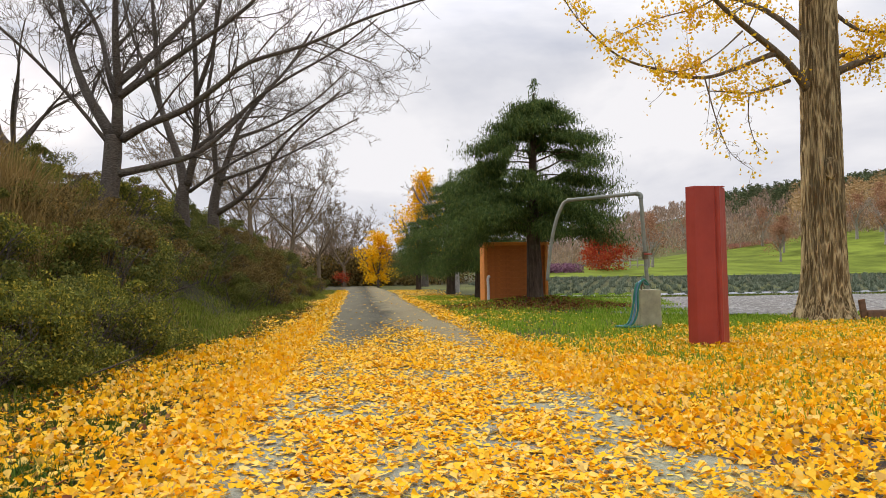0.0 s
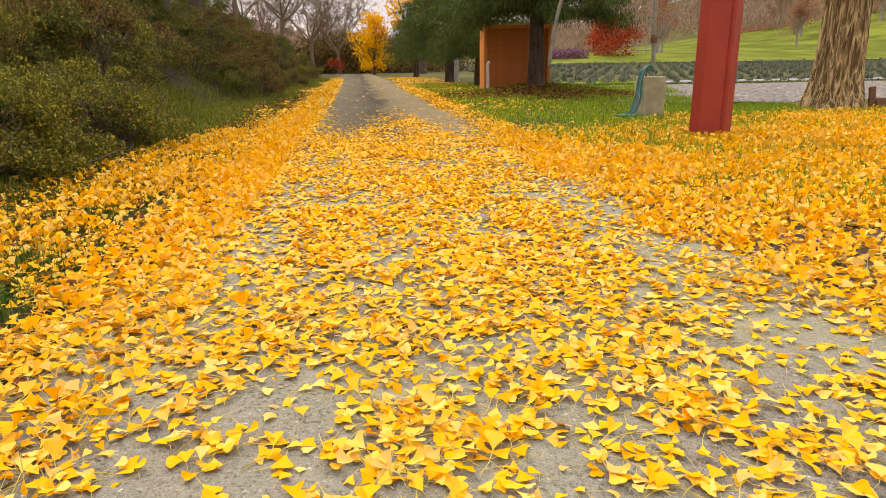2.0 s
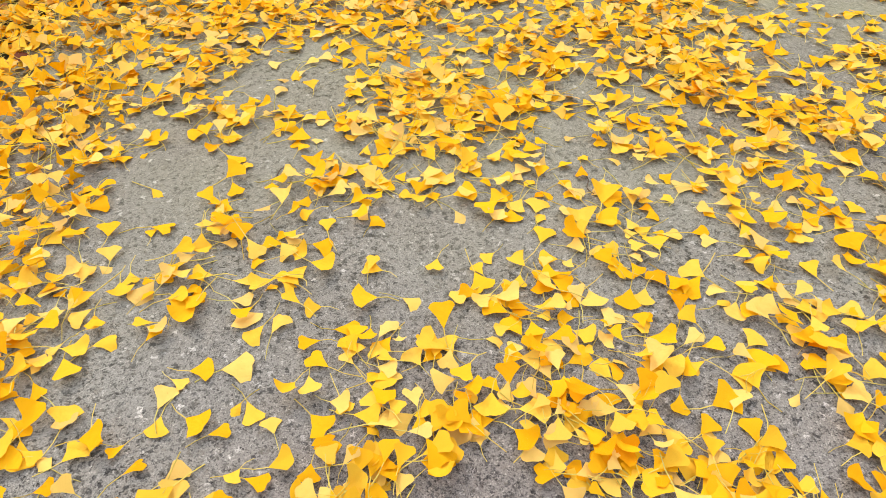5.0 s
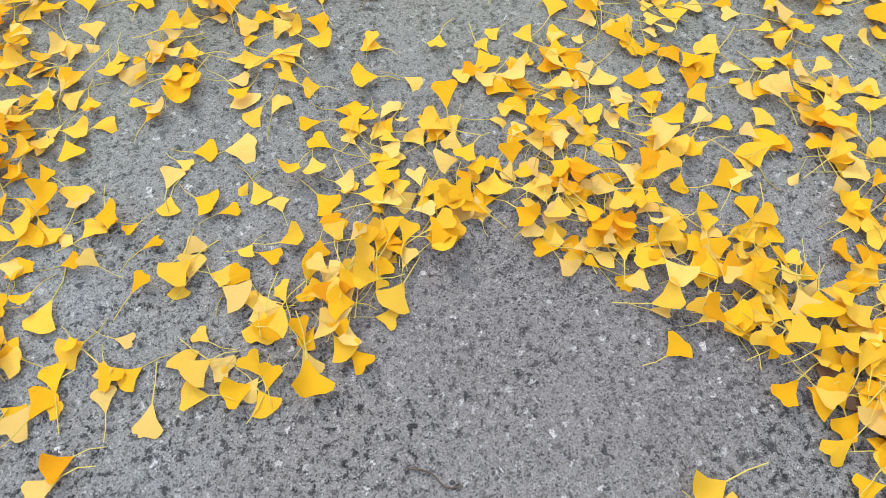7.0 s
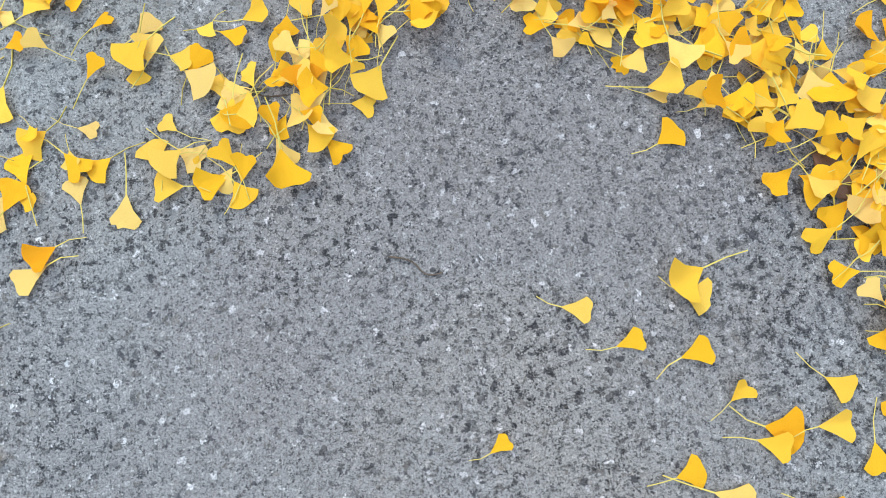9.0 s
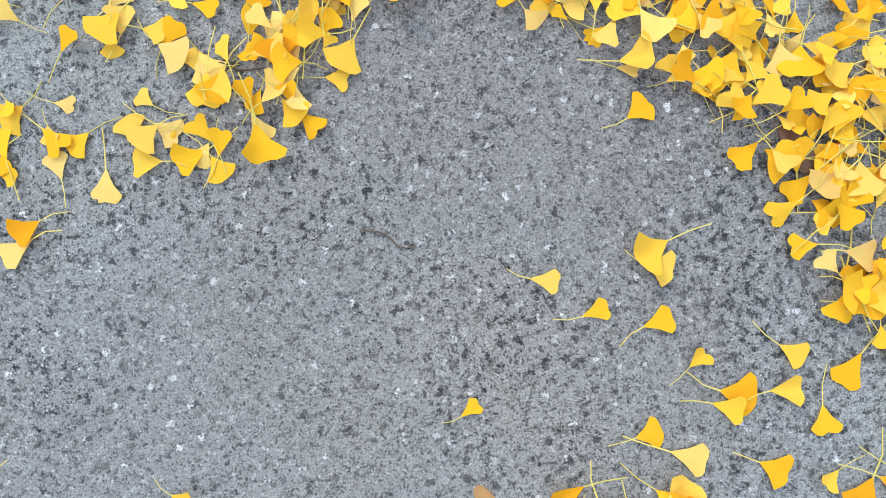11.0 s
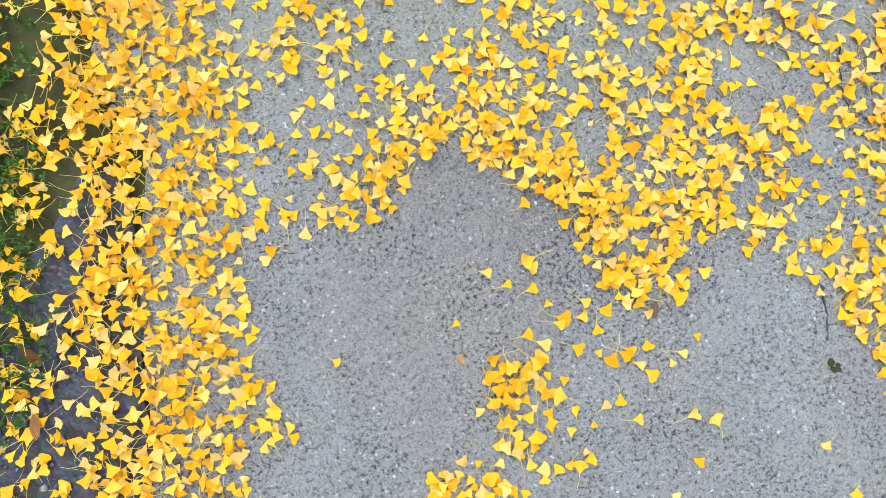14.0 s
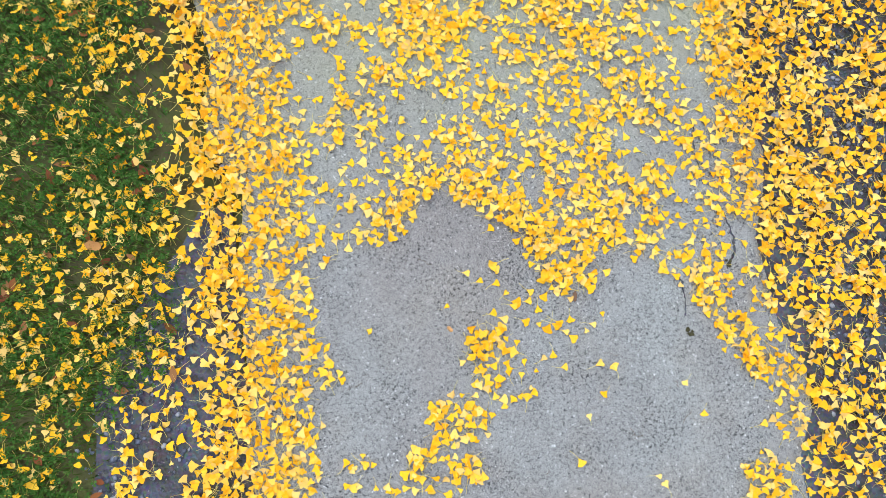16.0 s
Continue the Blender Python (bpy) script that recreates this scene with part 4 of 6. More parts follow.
pts, rots, sizes = lay_leaves(px_[one], py_[one], pd_[one], prng)
for i in range(len(pts)):
    single_leaf(pts[i], rots[i], float(sizes[i]), i % len(leaf_meshes))
pts, rots, sizes = lay_leaves(px_[~one], py_[~one], pd_[~one], prng)
fv, ft = scatter(LEAVES[2], pts, rots, sizes, prng)
ob = add("fallen_leaves", mesh_tris("fallen_leaves", fv, ft, M_LEAF, True, M_STEM, stem_slots(len(ft))))
tagged(ob, "yellow ginkgo leaves strewn over lane and verges", "fallen leaves", kind="stuff")
vx, vt, base = [], [], 0
for x0, x1, y0, y1, top, seed, det, grow in ((-4.6, -3.3, -1.9, 2.8, 1300, 55, 1, 1.0), (3.6, 6.5, -1.9, 2.8, 1300, 56, 1, 1.0), (-4.8, 6.5, -7.0, -1.9, 1300, 57, 1, 1.0), (-4.6, 6.5, 2.8, 6.6, 1800, 52, 1, 1.0), (-4.4, 11.5, 6.6, 13.6, 1700, 53, 1, 1.0), (-4.8, 5.5, 13.6, 44, 260, 54, 0, 1.5)):
    x, y, d, rng = pick_points(x0, x1, y0, y1, top, seed)
    p, r, s = lay_leaves(x, y, d, rng, 0.9)
    v, t = scatter(LEAVES[det], p, r, s * grow, rng)
    vx.append(v)
    vt.append(t + base)
    base += len(v)
ob = add("leaf_carpet", mesh_tris("leaf_carpet", np.concatenate(vx), np.concatenate(vt), M_LEAF, True))
tagged(ob, "thick carpet of yellow ginkgo leaves along the lane", "fallen leaves", kind="stuff")


# ---- small litter on the lane ----
def bark_chip(x, y, turn, long, label):
    bm = bmesh.new()
    bmesh.ops.create_icosphere(bm, subdivisions=2, radius=1)
    for v in bm.verts:
        v.co *= 1 + 0.25 * (noise.noise(v.co * 2.3 + Vector((x * 9, y * 7, 0))))
    bmesh.ops.transform(bm, matrix=Matrix.Diagonal((long, long * 0.42, 0.006, 1)), verts=bm.verts)
    me = bpy.data.meshes.new("bark_chip")
    bm.to_mesh(me)
    bm.free()
    me.materials.append(M_PLANK)
    ob = new("bark_chip", me)
    ob.matrix_world = pose(x, y, 0.006, 0, 0, turn)
    tagged(ob, label, "bark chip")


bark_chip(0.71, -0.265, 80, 0.030, "small flake of red-brown bark on the lane")
bark_chip(0.50, 0.075, -60, 0.045, "narrow strip of dark brown bark on the lane")


def moss_clump(x, y, wide, seed):
    """A few dark lumps of moss pressed together."""
    rng = np.random.default_rng(seed)
    bm = bmesh.new()
    for _ in range(9):
        m = Matrix.Translation((rng.normal(0, wide * 0.4), rng.normal(0, wide * 0.55), 0.003)) @ Matrix.Diagonal((wide * rng.uniform(0.25, 0.5), wide * rng.uniform(0.25, 0.5), rng.uniform(0.004, 0.009), 1))
        bmesh.ops.create_icosphere(bm, subdivisions=1, radius=1, matrix=m)
    me = bpy.data.meshes.new("moss_clump")
    bm.to_mesh(me)
    bm.free()
    me.materials.append(M_EMBANK)
    ob = new("moss_clump", me)
    ob.location = (x, y, 0)
    tagged(ob, "small dark clump of moss in a crack of the lane", "moss", "moss in the lane")


moss_clump(1.335, -0.52, 0.028, 59)
moss_clump(1.61, -0.15, 0.022, 60)
moss_clump(0.12, -0.52, 0.014, 63)


def lone_stone(x, y, turn, long):
    bm = bmesh.new()
    bmesh.ops.create_icosphere(bm, subdivisions=2, radius=1)
    for v in bm.verts:
        v.co *= 1 + 0.22 * noise.noise(v.co * 1.7 + Vector((x * 5, y * 5, 0)))
    bmesh.ops.transform(bm, matrix=Matrix.Diagonal((long, long * 0.62, long * 0.4, 1)), verts=bm.verts)
    me = bpy.data.meshes.new("stone")
    bm.to_mesh(me)
    bm.free()
    me.materials.append(M_STONE)
    ob = new("stone", me)
    ob.matrix_world = pose(x, y, 0.010, 0, 0, turn)
    tagged(ob, "smooth blue-grey stone among the fallen leaves", "stone", "loose stones")


lone_stone(-1.115, 0.83, 30, 0.030)
lone_stone(-1.21, 0.62, 80, 0.022)
lone_stone(2.02, 0.70, 10, 0.034)


def dry_leaf(x, y, turn, long):
    """A withered leaf, curled up at its rim."""
    outline = [(math.sin(a * 0.5236) * (0.55 + 0.06 * (-1) ** a), math.cos(a * 0.5236)) for a in range(12)]
    verts = [(0, 0, 0.02)] + [(px * 0.55, py * 0.5, 0.06) for px, py in outline] + [(px, py, 0.28 + 0.10 * (-1) ** i) for i, (px, py) in enumerate(outline)]
    faces = [(0, 1 + i, 1 + (i + 1) % 12) for i in range(12)] + [(1 + i, 13 + i, 13 + (i + 1) % 12, 1 + (i + 1) % 12) for i in range(12)]
    ob = new("dry_leaf", mesh_of("dry_leaf", verts, faces, M_TAN_LEAF, True))
    ob.matrix_world = pose(x, y, 0.004 if x > -1 else 0.045, 0, 0, turn) @ Matrix.Diagonal((long, long, long, 1))
    tagged(ob, "withered tan leaf curled up on the ground", "leaf", "withered leaves")


dry_leaf(-0.001, -0.387, 40, 0.020)
dry_leaf(-1.90, 0.22, 75, 0.048)


def twig(x, y, turn, long):
    t = Tubes()
    line = curve_through([(0, 0, 0), (long * 0.4, 0.006, 0.003), (long * 0.75, -0.004, 0.002), (long, 0.008, 0)], 3)
    t.add(line, [0.0016 - 0.00008 * i for i in range(len(line))], 5)
    ob = new("twig", t.mesh("twig", M_LIMB_BARK))
    ob.matrix_world = pose(x, y, 0.003, 0, 0, turn)
    tagged(ob, "thin dry twig lying on the lane", "twig", "twigs on the lane")


trng = np.random.default_rng(58)
for k in range(16):
    twig(trng.uniform(-0.8, 1.6), trng.uniform(-1.2, 1.6), trng.uniform(0, 360), trng.uniform(0.03, 0.09))


def lane_crack(pts, seed, wide=0.006):
    """A ragged dark seam in the concrete with moss at its end."""
    rng = np.random.default_rng(seed)
    line = curve_through([(x, y, 0.0) for x, y in pts], 8)
    verts, faces = [], []
    for i, p in enumerate(line):
        w = wide * rng.uniform(0.3, 1.4)
        j = rng.normal(0, 0.004)
        verts += [(p.x - w + j, p.y, 0.0035), (p.x + j, p.y, 0.0015), (p.x + w + j, p.y, 0.0035)]
    for i in range(len(line) - 1):
        a = 3 * i
        faces += [(a, a + 1, a + 4, a + 3), (a + 1, a + 2, a + 5, a + 4)]
    ob = add("lane_crack", mesh_of("lane_crack", verts, faces, M_WET))
    tagged(ob, "dark ragged crack in the concrete lane", "crack", kind="structure")


lane_crack([(1.31, -0.18), (1.33, -0.30), (1.32, -0.42)], 3, 0.004)
lane_crack([(1.70, 1.35), (1.62, 1.20), (1.60, 1.05)], 4, 0.004)
lane_crack([(1.52, 0.70), (1.50, 0.55), (1.52, 0.42)], 6, 0.003)
lane_crack([(1.62, 0.15), (1.66, -0.05), (1.60, -0.16)], 5, 0.007)

# ---- grass, clover, pebbles, brown leaves ----
def blades(name, x0, x1, y0, y1, count, tall, seed, wanted, material, label, width=0.004, lean=0.5):
    rng = np.random.default_rng(seed)
    x, y = rng.uniform(x0, x1, count), rng.uniform(y0, y1, count)
    keep = rng.random(count) < wanted(x, y)
    x, y = x[keep], y[keep]
    n = len(x)
    a, h = rng.uniform(0, 2 * np.pi, n), tall * rng.uniform(0.45, 1.1, n)
    bend = rng.uniform(0.1, lean, n) * h
    z = np.maximum(land(x, y), np.where(x < bank_foot(y), bank_height(x, y) - 0.03, -9))
    sx, sy = np.cos(a), np.sin(a)
    w = width * rng.uniform(0.7, 1.3, n)
    v = np.empty((n, 5, 3))
    v[:, 0] = np.stack((x - sy * w, y + sx * w, z - 0.03), 1)
    v[:, 1] = np.stack((x + sy * w, y - sx * w, z - 0.03), 1)
    mx, my = x + sx * bend * 0.4, y + sy * bend * 0.4
    v[:, 2] = np.stack((mx - sy * w * 0.8, my + sx * w * 0.8, z + h * 0.6), 1)
    v[:, 3] = np.stack((mx + sy * w * 0.8, my - sx * w * 0.8, z + h * 0.6), 1)
    v[:, 4] = np.stack((x + sx * bend, y + sy * bend, z + h), 1)
    t = np.array([(0, 1, 3), (0, 3, 2), (2, 3, 4)])[None] + (np.arange(n) * 5)[:, None, None]
    ob = add(name, mesh_tris(name, v.reshape(-1, 3), t.reshape(-1, 3), material))
    tagged(ob, label, "grass", kind="stuff")


def on_left_verge(x, y):
    off = x - lane_centre(y)
    edge = -LANE_HALF - 0.36 - 0.45 * step(y, -0.3, -0.9)
    return step(off, edge + 0.15, edge - 0.25) * (0.35 + 0.9 * lattice_noise(x, y, 2.6, 61)) * step(x, bank_foot(y) - 1.2, bank_foot(y) - 0.2)


def on_right_lawn(x, y):
    off = x - lane_centre(y)
    inside = step(off, LANE_HALF + 0.1, LANE_HALF + 0.9) * (1 - step(x, 6.2 + 0.3 * (y - 14), 7.2 + 0.3 * (y - 14)) * step(y, 13.2, 14.2))
    return inside * (0.25 + 0.9 * lattice_noise(x, y, 1.1, 62)) * (0.42 + 0.58 * step(y, 4.5, 9.0)) * (0.4 + 0.9 * (lattice_noise(x, y, 0.9, 64) > 0.5))


blades("verge_grass", -4.6, -1.2, -7.0, 3.5, 112000, 0.080, 71, on_left_verge, M_GRASS, "short green grass on the verge beneath fallen leaves", 0.0028, 1.2)
blades("verge_grass", -5.5, -1.5, 3.5, 24, 66000, 0.062, 72, on_left_verge, M_VERGE, "short green grass at the foot of the bank", 0.006, 0.9)
blades("lawn_grass", 2.6, 8.0, -7.0, 3.5, 26000, 0.08, 76, on_right_lawn, M_GRASS, "short green grass beyond the gravel verge", 0.005, 0.9)
blades("lawn_grass", 1.2, 13.0, 3.5, 14.5, 60000, 0.095, 73, on_right_lawn, M_LAWN, "green lawn grass between fallen leaves", 0.006, 0.8)
blades("lawn_grass", -2.0, 12.0, 11.0, 30.0, 115000, 0.085, 74, on_right_lawn, M_LAWN, "green lawn grass beside the lane", 0.010, 0.8)


def clover(name, x0, x1, y0, y1, count, seed):
    rng = np.random.default_rng(seed)
    x, y = rng.uniform(x0, x1, count), rng.uniform(y0, y1, count)
    keep = rng.random(count) < on_left_verge(x, y) * lattice_noise(x, y, 1.7, 66)
    x, y = x[keep], y[keep]
    n = len(x)
    shape = []
    for k in range(3):
        a = k * 2.094
        c, s = math.cos(a), math.sin(a)
        shape.append([(0, 0, 0), (c * 0.6 - s * 0.45, s * 0.6 + c * 0.45, 0.1), (c, s, 0.05), (c * 0.6 + s * 0.45, s * 0.6 - c * 0.45, 0.1)])
    sv = np.array([p for tri in shape for p in tri])
    st = np.array([t for k in range(3) for t in ((4 * k, 4 * k + 2, 4 * k + 1), (4 * k, 4 * k + 3, 4 * k + 2))])
    p = np.stack((x, y, land(x, y) + rng.uniform(0.01, 0.045, n)), 1)
    r = turn_matrices(rng.uniform(0, 6.28, n), rng.normal(0, 0.3, n), rng.normal(0, 0.3, n))
    v, t = scatter([(sv, st)], p, r, rng.uniform(0.009, 0.021, n), rng)
    ob = add(name, mesh_tris(name, v, t, M_CLOVER))
    tagged(ob, "dark green clover and weeds on the verge", "weeds", kind="stuff")


clover("clover", -4.0, -1.2, -6.0, 3.0, 125000, 81)


def pebbles(name, x0, x1, y0, y1, count, seed, wanted, label, small=0.007, big=0.030):
    rng = np.random.default_rng(seed)
    shapes = []
    for _ in range(6):
        bm = bmesh.new()
        bmesh.ops.create_icosphere(bm, subdivisions=1, radius=1)
        v = np.array([tuple(p.co) for p in bm.verts]) * rng.uniform(0.62, 1.25, (len(bm.verts), 1)) * np.array((1.0, rng.uniform(0.55, 0.95), rng.uniform(0.35, 0.6)))
        shapes.append((v, np.array([[q.index for q in f.verts] for f in bm.faces])))
        bm.free()
    x, y = rng.uniform(x0, x1, count), rng.uniform(y0, y1, count)
    keep = rng.random(count) < wanted(x, y)
    x, y = x[keep], y[keep]
    n = len(x)
    s = small + (big - small) * rng.random(n) ** 3
    p = np.stack((x, y, land(x, y) - 0.002 + s * 0.25), 1)
    v, t = scatter(shapes, p, turn_matrices(rng.uniform(0, 6.28, n), rng.normal(0, 0.2, n), rng.normal(0, 0.2, n)), s, rng)
    ob = add(name, mesh_tris(name, v, t, M_PEBBLE))
    tagged(ob, label, "pebbles", kind="stuff")


def in_gravel(x, y):
    off = np.asarray(x) - lane_centre(y)
    right = step(off, LANE_HALF - 0.02, LANE_HALF + 0.1)
    left = step(-off, LANE_HALF - 0.05, LANE_HALF + 0.05) * (1 - step(-off, LANE_HALF + 0.55, LANE_HALF + 0.95)) * (1 - step(y, -0.8, 0.2))
    return np.maximum(right, left) * (0.25 + 0.75 * (lattice_noise(x, y, 2.4, 68) > 0.45))


pebbles("wet_pebbles", -2.6, 3.6, -2.4, 2.6, 60000, 91, in_gravel, "small wet dark stones in the gravel verge", 0.005, 0.020)


def brown_leaves(x0, x1, y0, y1, n, seed, label, grow=1.0):
    rng = np.random.default_rng(seed)
    x, y = rng.uniform(x0, x1, n), rng.uniform(y0, y1, n)
    keep = ((x - (x0 + x1) / 2) / (x1 - x0)) ** 2 + ((y - (y0 + y1) / 2) / (y1 - y0)) ** 2 < rng.uniform(0.08, 0.27, n)
    x, y = x[keep], y[keep]
    n = len(x)
    outline = [(0, -1.0), (0.35, -0.4), (0.45, 0.1), (0.28, 0.7), (0, 1.05), (-0.28, 0.7), (-0.45, 0.1), (-0.35, -0.4)]
    sv = np.array([(0, 0, -0.12)] + [(a, b, 0.35 * a * a + 0.1 * b * b) for a, b in outline])
    st = np.array([(0, 1 + i, 1 + (i + 1) % 8) for i in range(8)])
    p = np.stack((x, y, land(x, y) + 0.03), 1)
    v, t = scatter([(sv, st)], p, turn_matrices(rng.uniform(0, 6.28, n), rng.normal(0, 0.3, n), rng.normal(0, 0.3, n)), grow * rng.uniform(0.03, 0.05, n), rng)
    ob = add("brown_leaves", mesh_tris("brown_leaves", v, t, M_BROWN_LEAF))
    tagged(ob, label, "fallen leaves", kind="stuff")


brown_leaves(-3.4, -1.1, -1.8, 9, 520, 97, "dry red-brown cherry leaves among the yellow ones")
brown_leaves(-4.6, -1.6, 5.0, 24.0, 3600, 99, "dry brown leaves in the grass at the foot of the bank", 0.9)
brown_leaves(0.8, 7.6, 16.6, 21.4, 9000, 98, "brown leaf litter on the mound beneath the conifer", 1.3)


def in_strip(x, y):
    return (0.3 + 0.9 * lattice_noise(x, y, 0.6, 69)) * step(y, 24.6, 25.3) * (1 - step(y, 25.8, 26.4))


blades("lawn_grass", 6.0, 42.0, 24.5, 26.5, 24000, 0.09, 77, in_strip, M_VERGE, "thin line of grass between gravel and mulch film", 0.016, 0.9)


# ---- trees ----
def wander(rng, p, d, length, n=5, bend=0.18, lift=0.08):
    """A slightly crooked line from p along d."""
    p, d = Vector(p), Vector(d).normalized()
    out = [p.copy()]
    for _ in range(n):
        d = (d + Vector(rng.normal(0, bend, 3)) + Vector((0, 0, lift))).normalized()
        p = p + d * (length / n)
        out.append(p.copy())
    return out


def sprout(tubes, rng, line, r0, level, tips, spread=0.9, lift=0.05, kids=(5, 5, 4), ratio=0.55, first=0.25, thin=0.0035):
    """Side shoots along a line, and theirs in turn."""
    total = sum((line[i + 1] - line[i]).length for i in range(len(line) - 1))
    for _ in range(kids[min(level, len(kids) - 1)]):
        u = rng.uniform(first, 1.0)
        f = u * (len(line) - 1)
        i = min(int(f), len(line) - 2)
        p = line[i].lerp(line[i + 1], f - i)
        d = (line[i + 1] - line[i]).normalized()
        side = Vector(rng.normal(0, 1, 3))
        side = (side - d * side.dot(d)).normalized()
        length = total * ratio * rng.uniform(0.55, 1.05) * (1.15 - 0.55 * u)
        way = d * rng.uniform(0.5, 1.0) + side * spread
        sub = wander(rng, p, way, length, 4, 0.22, lift)
        r = max(thin, r0 * (1 - 0.6 * u) * 0.5)
        tubes.add(sub, [max(thin * 0.7, r * (1 - 0.22 * k)) for k in range(5)], 5 if r > 0.03 else 3, False)
        if level + 1 < len(kids):
            sprout(tubes, rng, sub, r, level + 1, tips, spread, lift, kids, ratio, 0.15, thin)
        else:
            tips += sub[1:]


def limb_part(tree, pts, r0, r1, material, sides=9):
    line = curve_through(pts, 4)
    n = len(line)
    t = Tubes()
    t.add(line, [r0 + (r1 - r0) * (k / (n - 1)) ** 0.65 for k in range(n)], sides)
    add("limb", t.mesh("limb", material), tree)
    return line


def trunk_part(tree, pts, radii, material, sides=14, furrow=0.0, seed=1):
    line = curve_through(pts, 8)
    n = len(line)
    rr = np.interp(np.linspace(0, 1, n), np.linspace(0, 1, len(radii)), radii)
    t = Tubes()
    t.add(line, list(rr), sides)
    if furrow:
        for k, v in enumerate(t.v[:n * sides]):
            i, s = divmod(k, sides)
            c = line[i]
            ridge = math.sin(s * 2.6 + 1.3 * math.sin(i * 0.35 + s)) * 0.6 + float(lattice_noise(s * 0.9, i * 0.45, 1.0, seed)) - 0.5
            t.v[k] = c + (v - c) * (1 + furrow * ridge)
    add("trunk", t.mesh("trunk", material), tree)


def cherry_tree(at, limbs, trunk, radii, seed, label, reach=1.0, kids=(6, 6, 5), skin=None, thin=0.0068):
    """A leafless cherry with low spreading limbs."""
    tree = thing("cherry_tree", label, "tree", at)
    skin = skin or M_CHERRY_BARK
    rng = np.random.default_rng(seed)
    trunk_part(tree, trunk, radii, skin, 12, 0.05, seed)
    t, tips = Tubes(), []
    for pts, r0, r1 in limbs:
        line = limb_part(tree, pts, r0, r1, skin)
        sprout(t, rng, line, r0 * 0.6, 0, tips, 0.72, 0.05, kids, 0.46 * reach, 0.15, thin)
    add("crown", t.mesh("crown", skin), tree, kind="stuff")
    return tree


S = 0.01445


def flat(*pairs, depth=0.0, start=0.0):
    """Points of a limb in the plane that faces the lane, drifting in depth."""
    n = len(pairs) - 1
    return [((a - 190) * S, start + depth * i / n * 2.0, (378 - b) * S) for i, (a, b) in enumerate(pairs)]


cherry_tree((-7.18, 16.4, 2.5), (
    (flat((196, 236), (150, 165), (118, 100), (92, 20), (60, -90), depth=0.5), 0.16, 0.05),
    (flat((205, 240), (213, 150), (216, 60), (226, -110), depth=-0.4), 0.16, 0.05),
    (flat((214, 172), (270, 142), (350, 96), (440, 40), (520, -40), depth=-0.6, start=-0.20), 0.10, 0.03),
    (flat((214, 242), (262, 222), (330, 200), (390, 165), (445, 132), (540, 108), (640, 70), (750, 40), depth=-1.0), 0.12, 0.02),
    (flat((208, 302), (270, 284), (330, 260), (378, 215), (420, 160), (480, 110), (570, 50), (650, -20), depth=0.8), 0.11, 0.02),
    (flat((212, 190), (180, 120), (150, 40), (100, -40), (40, -80), depth=1.0, start=-0.15), 0.10, 0.03),
    (flat((200, 262), (120, 150), (30, 60), (-60, 20), depth=-0.9), 0.06, 0.02),
    (flat((214, 150), (262, 80), (310, 0), (350, -90), depth=0.9, start=-0.27), 0.11, 0.04),
), [(0, 0, -0.6), (0.02, 0, 0.3), (0.08, 0, 1.1), (0.14, 0, 2.05)], [0.28, 0.24, 0.22, 0.20], 5,
    "leafless old cherry tree with banded bark and low limbs", 1.15, (13, 8, 7))


def simple_cherry(at, scale, seed, label, lean=0.1, kids=(8, 6, 5), name_group="cherry trees on the bank", thick=1.0, skin=None):
    rng = np.random.default_rng(seed)
    limbs = []
    top = Vector((lean * 1.5, 0, 1.6)) * scale
    for k in range(7):
        a = k * 0.9 + rng.uniform(-0.3, 0.3)
        up = rng.uniform(0.5, 1.3)
        d = Vector((math.cos(a), math.sin(a) * 0.8, up)).normalized()
        start = Vector((top.x * 0.8, 0, top.z * rng.uniform(0.75, 1.0)))
        limbs.append((wander(rng, start, d, scale * rng.uniform(3.2, 4.6), 5, 0.14, 0.07), 0.085 * scale * thick, 0.015))
    t = cherry_tree(at, limbs, [(0, 0, -0.6), (0.02, 0, 0.4), top * 0.7, top], [0.24 * scale * thick, 0.20 * scale * thick, 0.17 * scale * thick, 0.15 * scale * thick], seed, label, 1.0, kids, skin, 0.011 if thick < 0.8 else 0.0068)
    return tagged(t, group=name_group)


def flat_from(ox, oy, s, *pairs, depth=0.0, start=0.0):
    n = len(pairs) - 1
    return [((a - ox) * s, start + depth * i / n * 2.0, (oy - b) * s) for i, (a, b) in enumerate(pairs)]


def second(*pairs, depth=0.0, start=0.0):
    return flat_from(322, 368, 0.01862, *pairs, depth=depth, start=start)


def third(*pairs, depth=0.0, start=0.0):
    return flat_from(378, 385, 0.02123, *pairs, depth=depth, start=start)


